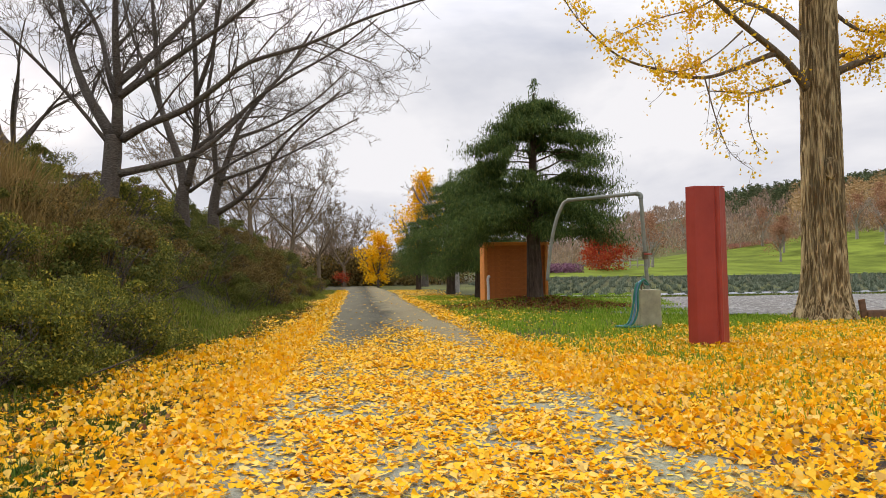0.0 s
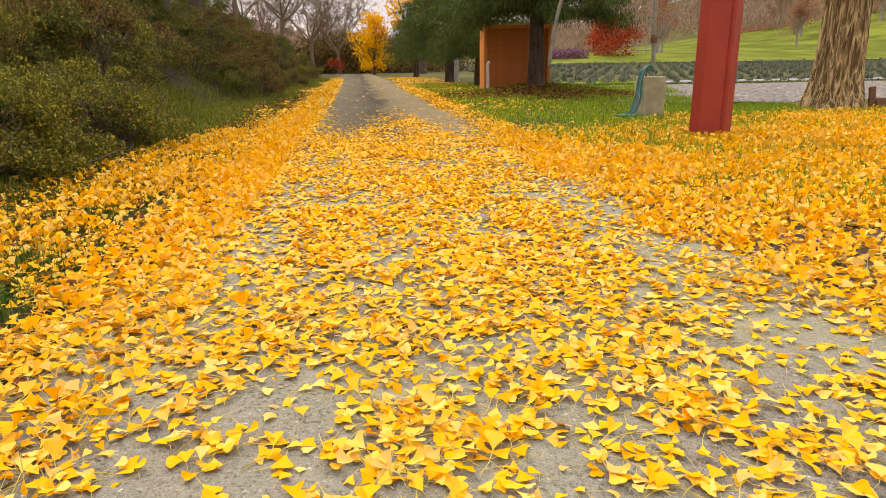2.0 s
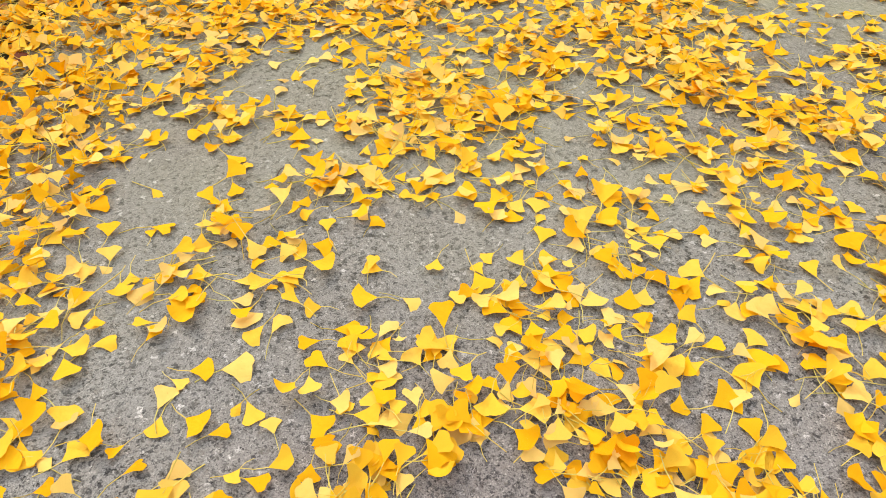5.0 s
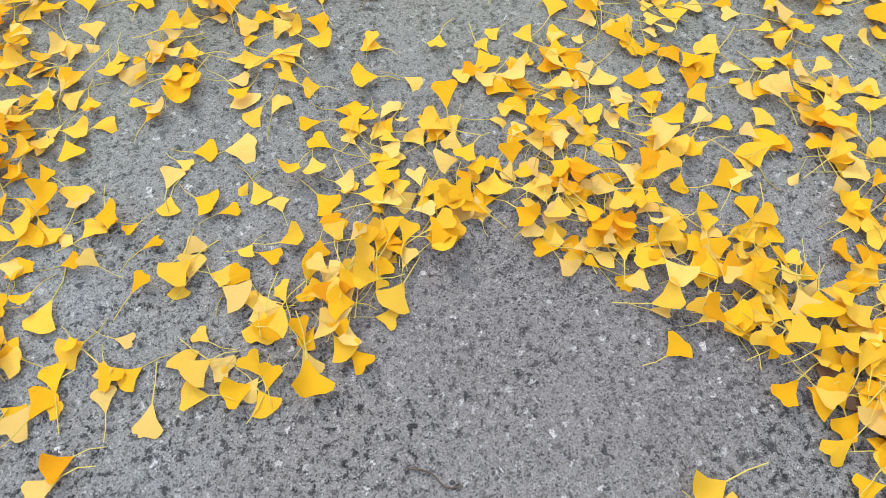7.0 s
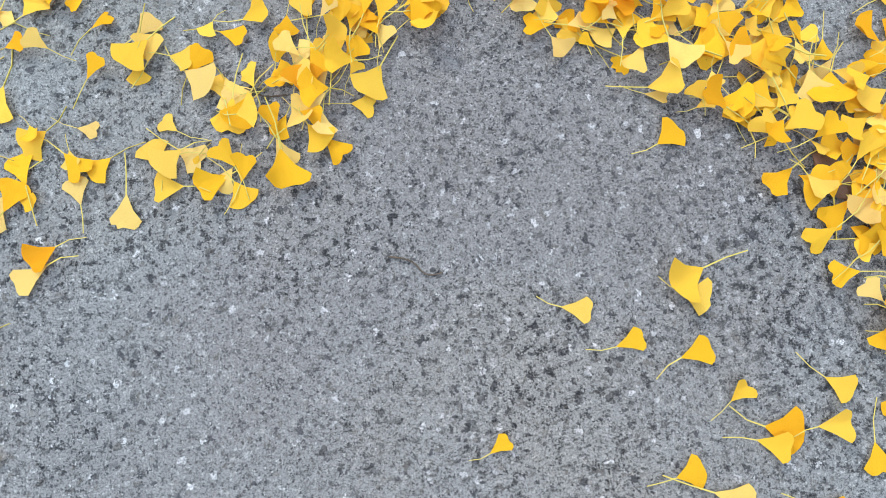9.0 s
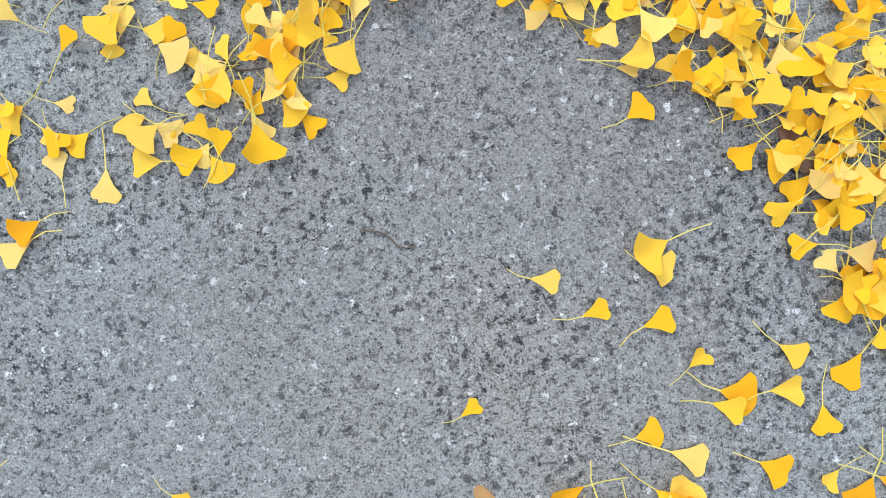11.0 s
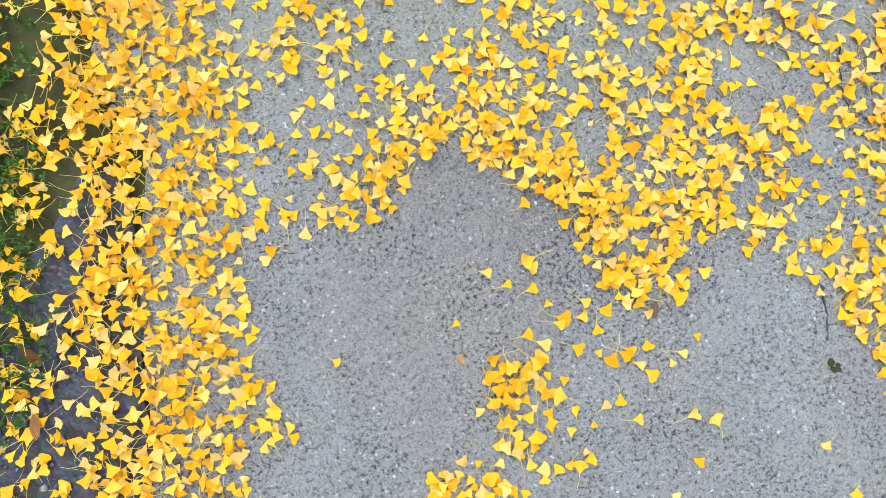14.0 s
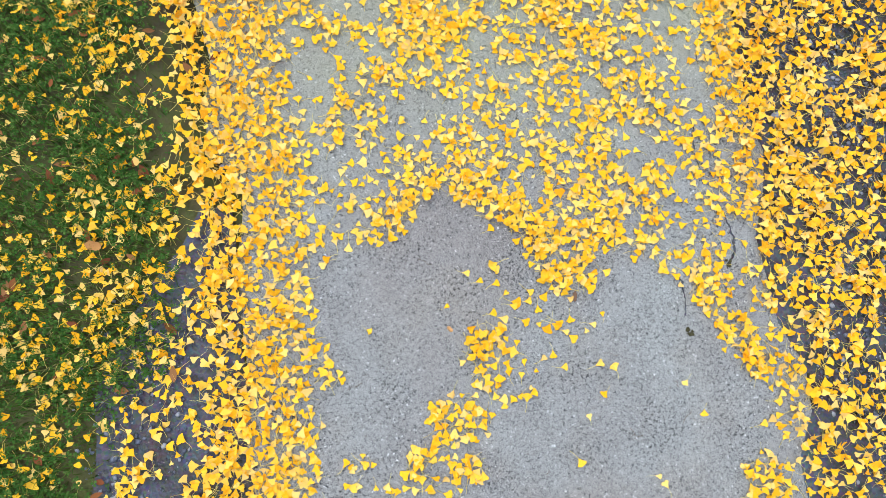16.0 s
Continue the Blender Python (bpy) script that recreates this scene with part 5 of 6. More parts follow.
tagged(cherry_tree((-6.84, 21.00, 3.23), (
    (second((326, 335), (312, 280), (290, 225), (270, 165), (262, 80), (250, -20), depth=0.5), 0.17, 0.05),
    (second((330, 330), (346, 270), (352, 200), (352, 100), (346, -10), depth=-0.4), 0.15, 0.05),
    (second((276, 190), (240, 110), (205, 40), (170, -60), depth=0.8, start=0.50), 0.09, 0.03),
    (second((352, 180), (385, 110), (405, 40), (430, -50), depth=-0.7, start=-0.45), 0.09, 0.03),
    (second((335, 340), (365, 325), (420, 295), (490, 262), (560, 215), (620, 190), depth=-0.9), 0.07, 0.02),
    (second((346, 270), (400, 215), (460, 150), (520, 70), (560, 0), depth=0.9, start=-0.20), 0.08, 0.02),
), [(0, 0, -0.8), (0.0, 0, 0.2), (0.06, 0, 0.70)], [0.26, 0.21, 0.17], 21, "leafless cherry tree with forked dark trunk on the bank", 1.05, (11, 7, 6)), group="cherry trees on the bank")
tagged(cherry_tree((-6.67, 24.00, 3.19), (
    (third((386, 330), (404, 270), (420, 220), (455, 165), (500, 110), (540, 40), depth=0.5), 0.14, 0.04),
    (third((384, 328), (380, 260), (372, 190), (385, 110), (392, 30), depth=-0.4), 0.12, 0.04),
    (third((384, 378), (420, 358), (460, 325), (492, 280), (530, 240), (600, 180), depth=-0.6), 0.13, 0.03),
    (third((386, 322), (440, 308), (500, 288), (560, 262), (630, 230), depth=-0.8), 0.08, 0.02),
    (third((410, 245), (470, 215), (540, 165), (600, 100), depth=0.8, start=0.30), 0.07, 0.02),
), [(0, 0, -0.8), (0.0, 0, 0.3), (0.14, 0, 1.25)], [0.23, 0.185, 0.14], 22, "leafless cherry tree with one low leaning limb on the bank", 1.05, (11, 7, 6)), group="cherry trees on the bank")
simple_cherry((-10.4, 18.0, 3.3), 0.8, 23, "leafless cherry tree behind the shrubs on the bank", 0.1, (7, 6, 5))
far_a = simple_cherry((-8.2, 37.0, 2.9), 1.35, 24, "leafless grey-brown tree with fine twigs beside the lane", 0.0, (11, 9, 6), "bare trees at the bend", 0.55, M_TAN_BARK)
far_b = simple_cherry((-7.2, 45.0, 1.7), 1.45, 25, "leafless grey-brown tree with fine twigs beside the lane", 0.1, (11, 9, 6), "bare trees at the bend", 0.55, M_TAN_BARK)
for src, x, y, z, turn in ((far_a, -6.2, 53.0, 0.6, 70), (far_b, -10.5, 50.0, 2.0, 200), (far_a, -11.0, 59.0, 1.0, 310), (far_b, -4.8, 62.0, 0.0, 120), (far_a, -13.0, 40.0, 3.6, 160), (far_b, -7.6, 66.0, 0.0, 20)):
    copy_thing(src, pose(x, y, z, 0, 0, turn))


# leaf clouds
def leaf_shape(kind):
    if kind == "oval":
        o = [(0, -1.0), (0.42, -0.2), (0.36, 0.45), (0, 1.0), (-0.36, 0.45), (-0.42, -0.2)]
        return np.array([(a, b, 0.25 * abs(a)) for a, b in o]), np.array([(0, 1, 2), (0, 2, 3), (0, 3, 4), (0, 4, 5)])
    if kind == "fan":
        return np.array([(0, 0, 0), (0.8, 0.75, 0.1), (0.12, 1.0, 0), (-0.7, 0.85, 0.15)]), np.array([(0, 1, 2), (0, 2, 3)])
    return np.array([(0.20, 0, 0), (-0.20, 0, 0), (0.19, -1.3, 0.3), (-0.19, -1.4, 0.25), (0, -2.5, -0.1)]), np.array([(0, 1, 3), (0, 3, 2), (2, 3, 4)])


def leaf_cloud(name, pts, size, kind, material, parent, rng, droop=False, label=""):
    n = len(pts)
    if droop:
        r = turn_matrices(rng.uniform(0, 6.28, n), rng.normal(0.95, 0.50, n), rng.normal(0, 0.55, n))
    else:
        r = turn_matrices(rng.uniform(0, 6.28, n), rng.normal(0, 0.9, n), rng.normal(0, 0.9, n))
    v, t = scatter([leaf_shape(kind)], np.asarray(pts, float), r, size * rng.uniform(0.6, 1.3, n), rng)
    return add(name, mesh_tris(name, v, t, material), parent, label, "stuff")


# ---- shrubs on the bank ----
def shrub(material, seed, wide, tall, leaves, size, label):
    rng = np.random.default_rng(seed)
    ob = thing("shrub", label, "shrub", (0, 0, -50), "shrubs on the bank")
    t, tips = Tubes(), []
    for k in range(9):
        a = rng.uniform(0, 6.28)
        d = Vector((math.cos(a) * rng.uniform(0.2, 0.9), math.sin(a) * rng.uniform(0.2, 0.9), 1))
        line = wander(rng, (0.2 * math.cos(a), 0.2 * math.sin(a), -0.3), d, tall * rng.uniform(0.9, 1.4), 5, 0.15, 0.0)
        t.add(line, [0.018 - 0.002 * i for i in range(6)], 4, False)
        sprout(t, rng, line, 0.014, 0, tips, 0.9, 0.03, (6, 4), 0.5, 0.3, 0.003)
    add("brushwood", t.mesh("brushwood", M_CHERRY_BARK), ob)
    lumps = np.stack((rng.normal(0, wide * 0.36, 26), rng.normal(0, wide * 0.36, 26), rng.uniform(0.15, 1.0, 26) * tall), 1)
    lumps[:, 2] *= np.clip(1.15 - 0.5 * (np.hypot(lumps[:, 0], lumps[:, 1]) / wide) ** 2, 0.3, 1.1)
    pick = rng.integers(0, 26, leaves)
    d = rng.normal(0, 1, (leaves, 3))
    d /= np.linalg.norm(d, axis=1)[:, None]
    p = lumps[pick] + d * (rng.random((leaves, 1)) ** 0.4) * rng.uniform(0.10, 0.30, (26, 1))[pick] * np.array((1.2, 1.2, 0.8))
    p = p[p[:, 2] > -0.2]
    leaf_cloud("foliage", p, size, "oval", material, ob, rng)
    return ob


kinds = [shrub(M_SHRUB_GREEN, 301, 1.0, 1.0, 11500, 0.023, "dense green shrub with some yellowing leaves on the bank"),
         shrub(M_SHRUB_BROWN, 302, 1.1, 0.9, 8500, 0.024, "brown autumn shrub with fine twigs on the bank"),
         shrub(M_SHRUB_DARK, 303, 1.2, 0.95, 8500, 0.025, "dark olive shrub on the shaded bank"),
         shrub(M_SHRUB_BROWN, 304, 0.9, 0.7, 6500, 0.023, "low russet shrub on the bank")]
used = set()
srng = np.random.default_rng(310)
spots = []
for row, (u, gap) in enumerate(((0.75, 1.25), (1.8, 1.3), (3.0, 1.4), (4.3, 1.7), (5.8, 2.0))):
    y = 1.5 + 0.4 * row
    while y < 44:
        spots.append((u + srng.uniform(-0.35, 0.35), y + srng.uniform(-0.4, 0.4), row))
        y += gap * (1 + max(0, y - 14) * 0.035)
for k in range(9):
    spots.append((srng.uniform(0.15, 0.45), 4.3 + 0.55 * k + srng.uniform(-0.15, 0.15), 0))
for u, y, row in spots:
    if row == 0 and 9.5 < y < 16.5:
        continue
    near_green = 4.5 < y < 9.5 and row < 3
    k = (0 if srng.random() < 0.8 else 2) if near_green else int(srng.choice((1, 2, 2, 3, 1, 0), 1)[0])
    if row == 0 and y < 5:
        k = 2
    x = float(bank_foot(y)) - u
    s = srng.uniform(0.8, 1.15) * (1.0 if row else 0.8)
    m = pose(x, y, float(bank_height(x, y)) - 0.05, 0, 0, srng.uniform(0, 360))
    src = kinds[k]
    if k in used:
        src.scale = (s, s, s)
        copy_thing(src, m)
    else:
        src.scale = (s, s, s)
        src.matrix_world = m @ Matrix.Diagonal((s, s, s, 1))
        used.add(k)


def on_bank(x, y):
    u = bank_foot(y) - x
    return step(u, -0.5, 0.2) * (1 - step(u, 2.0, 4.5)) * (0.3 + 0.7 * lattice_noise(x, y, 0.8, 63))


blades("bank_grass", -8.0, -2.4, 4.0, 44.0, 260000, 0.12, 75, on_bank, M_BANK_GRASS, "rough green grass on the foot of the bank", 0.007, 1.0)


def dry_slope(x, y):
    u = bank_foot(y) - x
    return step(u, 1.6, 2.4) * (1 - step(u, 4.6, 6.0)) * (lattice_noise(x, y, 0.7, 67) > 0.42)


blades("dry_grass", -10.5, -4.4, 4.5, 12.0, 26000, 1.30, 78, dry_slope, M_STRAW, "tall ochre dry grass among the shrubs on the bank", 0.006, 0.9)


# ---- conifers ----
def conifer(at, tall, wide, seed, strands, label, gap=0.0, clear=0.16):
    """A thread-leaved cypress: whorls of drooping boughs hung with strands."""
    tree = thing("conifer", label, "tree", at, "conifers beside the lane")
    rng = np.random.default_rng(seed)
    sway = rng.normal(0, 0.05, 2)
    trunk_part(tree, [(0, 0, -0.3), (sway[0], sway[1], tall * 0.35), (0, 0, tall * 0.75), (0.05, 0, tall * 0.97)], [0.30 * tall / 7, 0.20 * tall / 7, 0.10 * tall / 7, 0.02], M_CONIFER_BARK, 10, 0.06, seed)
    t = Tubes()
    p = []
    boughs = 46
    for k in range(boughs):
        u = clear + (1 - clear) * (k / boughs) ** 1.05
        a = k * 2.4 + rng.uniform(-0.4, 0.4)
        reach = wide * (0.55 + 0.45 * min(1, (u - clear) / 0.12 + 0.6)) * (1.02 - u) ** 0.43 * rng.uniform(0.72, 1.10)
        d = Vector((math.cos(a), math.sin(a), 0.55))
        z = u * tall * 0.93
        line = [Vector((0, 0, z)) + Vector((math.cos(a) * reach * s, math.sin(a) * reach * s, reach * (0.42 * s - 0.42 * s * s * 1.15))) + Vector(rng.normal(0, 0.05, 3)) for s in (0, 0.25, 0.5, 0.75, 1.0)]
        t.add(line, [0.05 * (1 - u) + 0.02, 0.035 * (1 - u) + 0.015, 0.02, 0.012, 0.006], 4, False)
        n = int(strands / boughs * (0.35 + 1.3 * reach / wide))
        s = rng.random(n) ** 0.55
        f = s * 4
        i = np.minimum(f.astype(int), 3)
        arr = np.array([tuple(q) for q in line])
        c = arr[i] + (arr[i + 1] - arr[i]) * (f - i)[:, None]
        fan = 0.10 + 0.30 * s
        c += rng.normal(0, 1, (n, 3)) * np.stack((fan, fan, fan * 0.42), 1) * (reach / wide) ** 0.5
        p.append(c)
    p = np.concatenate(p)
    if gap:
        hole = ((p[:, 0] - 0.1) / 0.95) ** 2 + ((p[:, 2] - gap - 0.1) / 0.55) ** 2 < 1
        p = p[~hole | (rng.random(len(p)) < 0.04)]
    add("bough_frame", t.mesh("bough_frame", M_CONIFER_BARK), tree)
    leaf_cloud("foliage", p, 0.042, "strand", M_CONIFER, tree, rng, True)
    top = np.stack((rng.normal(0.05, 0.07, 160), rng.normal(0, 0.07, 160), tall * 0.9 + rng.uniform(0, 0.20, 160) * tall * 0.7), 1)
    leaf_cloud("leader", top, 0.06, "strand", M_CONIFER, tree, rng, True)
    return tree


conifer((4.12, 19.1, 0.22), 6.45, 3.1, 401, 150000, "tall weeping thread-leaved conifer on a low mound", 4.05, 0.31)
conifer((3.45, 26.8, 0.0), 6.0, 2.5, 402, 66000, "dark weeping conifer beside the lane", 0, 0.2)
conifer((2.75, 32.8, 0.0), 6.2, 2.6, 403, 56000, "dark weeping conifer beside the lane", 0, 0.2)
conifer((1.55, 44.8, 0.0), 5.2, 2.6, 404, 33000, "dark weeping conifer further along the lane", 0, 0.2)


# ---- the great ginkgo ----
def ginkgo_tree():
    tree = thing("ginkgo_tree", "large ginkgo with furrowed bark and last yellow leaves", "tree", (8.3, 11.95, 0.0))
    rng = np.random.default_rng(501)
    t = Tubes()
    zs = np.linspace(-0.1, 8.2, 140)
    sides = 192
    for z in zs:
        r = 0.40 + 0.21 * math.exp(-max(0, z) / 0.40) - 0.012 * max(0, z)
        for s in range(sides):
            a = 2 * math.pi * s / sides
            twist = a * 13 + 1.3 * math.sin(z * 2.3 + a * 3) + 1.6 * float(lattice_noise(a * 2, z, 1.1, 7))
            ridge = 0.5 - abs(math.sin(twist)) ** 0.6 + 0.5 * (float(lattice_noise(s * 0.4, z * 3.2, 1.0, 8)) - 0.5)
            root = 0.10 * math.exp(-max(0, z) / 0.3) * math.sin(a * 5 + 1)
            rr = r * (1 + root) + 0.026 * ridge
            t.v.append(Vector((math.cos(a) * rr + 0.01 * z, math.sin(a) * rr, z)))
    for i in range(len(zs) - 1):
        t.f += [(i * sides + s, i * sides + (s + 1) % sides, (i + 1) * sides + (s + 1) % sides, (i + 1) * sides + s) for s in range(sides)]
    add("trunk", t.mesh("trunk", M_GINKGO_BARK), tree)
    # a healed branch scar
    bm = bmesh.new()
    bmesh.ops.create_uvsphere(bm, u_segments=16, v_segments=10, radius=1, matrix=Matrix.Translation((-0.06, -0.385, 2.93)) @ Matrix.Diagonal((0.12, 0.05, 0.22, 1)))
    part("branch_scar", bm, M_GINKGO_BARK, tree, "pale healed branch scar", True)
    e = 11.95 * 0.000870

    def pts(*pairs, depth=0.0, start=0.0):
        n = len(pairs) - 1
        return [((a - 1452) * e, start + depth * i / n, 2.97 + (300 - b) * e) for i, (a, b) in enumerate(pairs)]

    limbs = ((pts((1435, 150), (1395, 118), (1350, 90), (1300, 66), (1245, 38), (1195, 10), (1120, -40), (1040, -100), depth=-1.4), 0.105, 0.02),
             (pts((1344, 91), (1306, 106), (1271, 121), (1201, 142), (1131, 132), (1061, 116), (1018, 91), (970, 48), (936, 0), depth=-0.35, start=-0.40), 0.06, 0.008),
             (pts((1395, 130), (1345, 150), (1292, 167), (1240, 171), (1190, 176), depth=-0.9), 0.045, 0.008),
             (pts((1196, 145), (1212, 199), (1228, 242), (1249, 280), (1292, 309), depth=0.2, start=-0.69), 0.016, 0.004),
             (pts((1291, 167), (1292, 215), (1308, 258), (1322, 268), depth=0.2, start=-0.45), 0.014, 0.004),
             (pts((1239, 172), (1225, 215), (1232, 250), depth=0.3, start=-0.67), 0.012, 0.004),
             (pts((1276, 56), (1222, 102), (1163, 134), (1110, 142), depth=-0.3, start=-0.55), 0.020, 0.005),
             (pts((1204, 14), (1169, 35), (1088, 62), (1010, 100), depth=-0.4, start=-0.90), 0.022, 0.005),
             (pts((1475, 120), (1520, 100), (1568, 88), (1640, 70), (1740, 40), depth=-0.8), 0.10, 0.03),
             (pts((1480, 108), (1515, 72), (1568, 66), (1650, 20), depth=0.6), 0.06, 0.02),
             (pts((1470, -20), (1520, 35), (1568, 50), (1650, 90), depth=-0.6), 0.05, 0.01),
             (pts((1440, 60), (1380, -20), (1300, -70), (1180, -110), depth=1.2), 0.08, 0.02),
             (pts((1440, 0), (1400, -90), (1330, -190), depth=-1.2), 0.08, 0.02),
             (pts((1465, 0), (1540, -90), (1650, -170), depth=-1.0), 0.08, 0.02),
             (pts((1440, -40), (1350, -60), (1230, -50), (1110, -20), (1030, 20), depth=-2.2), 0.06, 0.01))
    tw, tips = Tubes(), []
    clusters = []
    for p, r0, r1 in limbs:
        line = limb_part(tree, p, r0, r1, M_LIMB_BARK, 9)
        mine = []
        sprout(tw, rng, line, max(0.011, r0 * 0.5), 0, mine, 0.9, -0.02, (12, 5), 0.24, 0.2, 0.004)
        clusters += mine
        clusters += [q for q in line[2:]] * (2 if r0 > 0.02 else 0)
    add("crown", tw.mesh("crown", M_LIMB_BARK), tree, kind="stuff")
    c = np.array([tuple(q) for q in clusters])
    pick = rng.integers(0, len(c), 3600)
    keep = rng.random(3600) < np.where(c[pick, 2] < 4.3, 0.09, 0.75)
    base = c[pick][keep]
    p = np.repeat(base, 3, 0) + rng.normal(0, 0.10, (len(base) * 3, 3)) - np.array((0, 0, 0.05))
    v, tr = scatter(LEAVES[1], p, turn_matrices(rng.uniform(0, 6.28, len(p)), rng.normal(-1.0, 0.6, len(p)), rng.normal(0, 0.5, len(p))), rng.uniform(0.045, 0.07, len(p)), rng)
    add("foliage", mesh_tris("foliage", v, tr, M_GINKGO_TREE, True), tree, "sparse yellow fan leaves", "stuff")


ginkgo_tree()


# ---- things beside the lane ----
def red_post():
    ob = thing("red_post", "tall red painted folded steel gate post in fallen leaves", "post", (3.75, 8.02, 0.0))
    outline = [(0.012, 0.12), (0.075, 0.0), (0.085, -0.004), (0.345, 0.0), (0.375, 0.03), (0.40, 0.012), (0.43, 0.012), (0.46, 0.05), (0.60, 0.20), (0.615, 0.22), (0.635, 0.32), (0.12, 0.30)]
    bm = bmesh.new()
    rings = []
    for z, g in ((-0.15, 1.02), (0.4, 1.012), (1.2, 1.0), (2.095, 0.985), (2.115, 0.972)):
        rings.append([bm.verts.new((0.285 + (x - 0.285) * g, 0.17 + (y - 0.17) * g, z)) for x, y in outline])
    n = len(outline)
    for a, b in zip(rings, rings[1:]):
        for i in range(n):
            bm.faces.new((a[i], a[(i + 1) % n], b[(i + 1) % n], b[i]))
    bm.faces.new(rings[-1])
    bmesh.ops.recalc_face_normals(bm, faces=bm.faces)
    part("post_body", bm, M_RED, ob)
    part("cap_plate", block(0.42, 0.16, 0.012, (0.33, 0.16, 2.113), 0.004), M_RED, ob, "thin flat red cap plate")


red_post()


def standpipe():
    ob = thing("standpipe", "concrete tap pillar with overhead filling pipe and hoses", "standpipe", (4.52, 11.5, 0.0))
    bm = block(0.42, 0.42, 0.70, (0, 0, -0.03), 0.025)
    for v in bm.verts:
        v.co.x *= 1 - 0.05 * v.co.z
        v.co.y *= 1 - 0.05 * v.co.z
    part("pillar", bm, M_CONCRETE, ob, "mossy square concrete pillar")
    t = Tubes()
    up = curve_through([(0.06, 0.05, 0.6), (0.03, 0.05, 1.2), (-0.01, 0.04, 1.9), (-0.04, 0.03, 2.38)], 5)
    t.add(up, [0.036] * len(up), 10)
    add("riser_pipe", t.mesh("riser_pipe", M_GALV), ob)
    t = Tubes()
    elbow = curve_through([(-0.04, 0.03, 2.36), (-0.05, 0.04, 2.43), (-0.12, 0.06, 2.46)], 6)
    t.add(elbow, [0.046] * len(elbow), 10)
    add("elbow", t.mesh("elbow", M_GALV), ob)
    t = Tubes()
    over = curve_through([(-0.10, 0.06, 2.46), (-0.65, 0.30, 2.43), (-1.28, 0.60, 2.40)], 5)
    t.add(over, [0.036] * len(over), 10)
    add("overhead_pipe", t.mesh("overhead_pipe", M_GALV), ob)
    t = Tubes()
    drop = curve_through([(-1.24, 0.58, 2.40), (-1.36, 0.64, 2.32), (-1.50, 0.70, 1.95), (-1.60, 0.74, 1.40), (-1.66, 0.76, 0.85)], 6)
    t.add(drop, [0.034] * len(drop), 10)
    add("drop_hose", t.mesh("drop_hose", M_GALV), ob, "grey-green hanging filler hose")
    bm = bmesh.new()
    bmesh.ops.create_cone(bm, cap_ends=True, segments=14, radius1=0.055, radius2=0.055, depth=0.14, matrix=Matrix.Translation((0.025, 0.05, 1.30)))
    bmesh.ops.create_cone(bm, cap_ends=True, segments=8, radius1=0.022, radius2=0.016, depth=0.12, matrix=Matrix.Translation((0.025, -0.03, 1.32)) @ Matrix.Rotation(1.57, 4, "X"))
    valve = part("valve", bm, M_BRASS, ob, "dark brass valve on the riser")
    bm = block(0.15, 0.02, 0.025, (0.025, -0.09, 1.31), 0.006)
    part("lever", bm, M_RED, valve, "faded red lever")
    t = Tubes()
    tap = curve_through([(-0.12, -0.1, 0.66), (-0.12, -0.1, 0.78), (-0.13, -0.18, 0.80), (-0.13, -0.22, 0.74)], 5)
    t.add(tap, [0.016] * len(tap), 8)
    tap_ob = add("tap", t.mesh("tap", M_BRASS), ob, "small brass tap")
    part("tap_handle", block(0.07, 0.02, 0.02, (-0.12, -0.12, 0.815), 0.006), M_BRASS, tap_ob)
    for k, (m, s) in enumerate(((M_HOSE_GREEN, 0.0), (M_HOSE_BLUE, 0.05), (M_HOSE_GREEN, 0.10))):
        t = Tubes()
        line = curve_through([(0.02, -0.08, 0.76), (-0.12 - s, -0.2, 0.86 - s * 0.6), (-0.24 - s * 0.6, -0.24, 0.66), (-0.26 - s, -0.26, 0.30), (-0.38 - s, -0.30, 0.06), (-0.56 - s * 1.4, -0.34, 0.03), (-0.50, -0.50, 0.03), (-0.25, -0.46, 0.03)], 7)
        t.add(line, [0.019] * len(line), 7)
        add("hose", t.mesh("hose", m), ob)
    return ob


standpipe()


def hut():
    ob = thing("board_hut", "small orange-brown timber-clad hut beneath the conifer", "hut", (3.78, 20.4, 0.0))
    part("wall_core", block(1.90, 1.15, 2.0, (0, 0.62, -0.05), 0.01), M_ORANGE, ob)
    for sx, n in ((-0.98, "corner_board"), (0.98, "corner_board")):
        part(n, block(0.10, 0.16, 2.0, (sx, 0.02, -0.05), 0.008), M_ORANGE_EDGE, ob, "bright orange corner board")
    part("corner_board", block(0.05, 1.1, 2.0, (-0.975, 0.66, -0.05), 0.008), M_ORANGE_EDGE, ob)
    roof = part("roof", block(2.1, 1.4, 0.08, (0, 0.6, 1.93), 0.02), M_PLANK, ob, "flat dark plank roof")
    part("fascia", block(2.12, 0.03, 0.11, (0, -0.117, 1.90), 0.006), M_ORANGE_EDGE, roof, "bright orange fascia board")
    plank = bpy.data.meshes.new("plank")
    bm = block(1.86, 0.022, 0.176, (0, 0, 0), 0.005)
    bm.to_mesh(plank)
    bm.free()
    plank.materials.append(M_ORANGE)
    for k in range(11):
        p = add("plank", plank, ob)
        p.location = (0, 0.035, -0.02 + 0.18 * k)


hut()

ob = thing("bollard_pipe", "thin white plastic pipe standing beside the hut", "pipe", (2.80, 19.9, 0.0))
t = Tubes()
t.add(curve_through([(0, 0, -0.1), (0.01, 0, 0.45), (0.0, 0, 0.86), (0.06, 0, 0.93)], 5), [0.045] * 16, 10)
add("pipe", t.mesh("pipe", M_WHITE), ob)


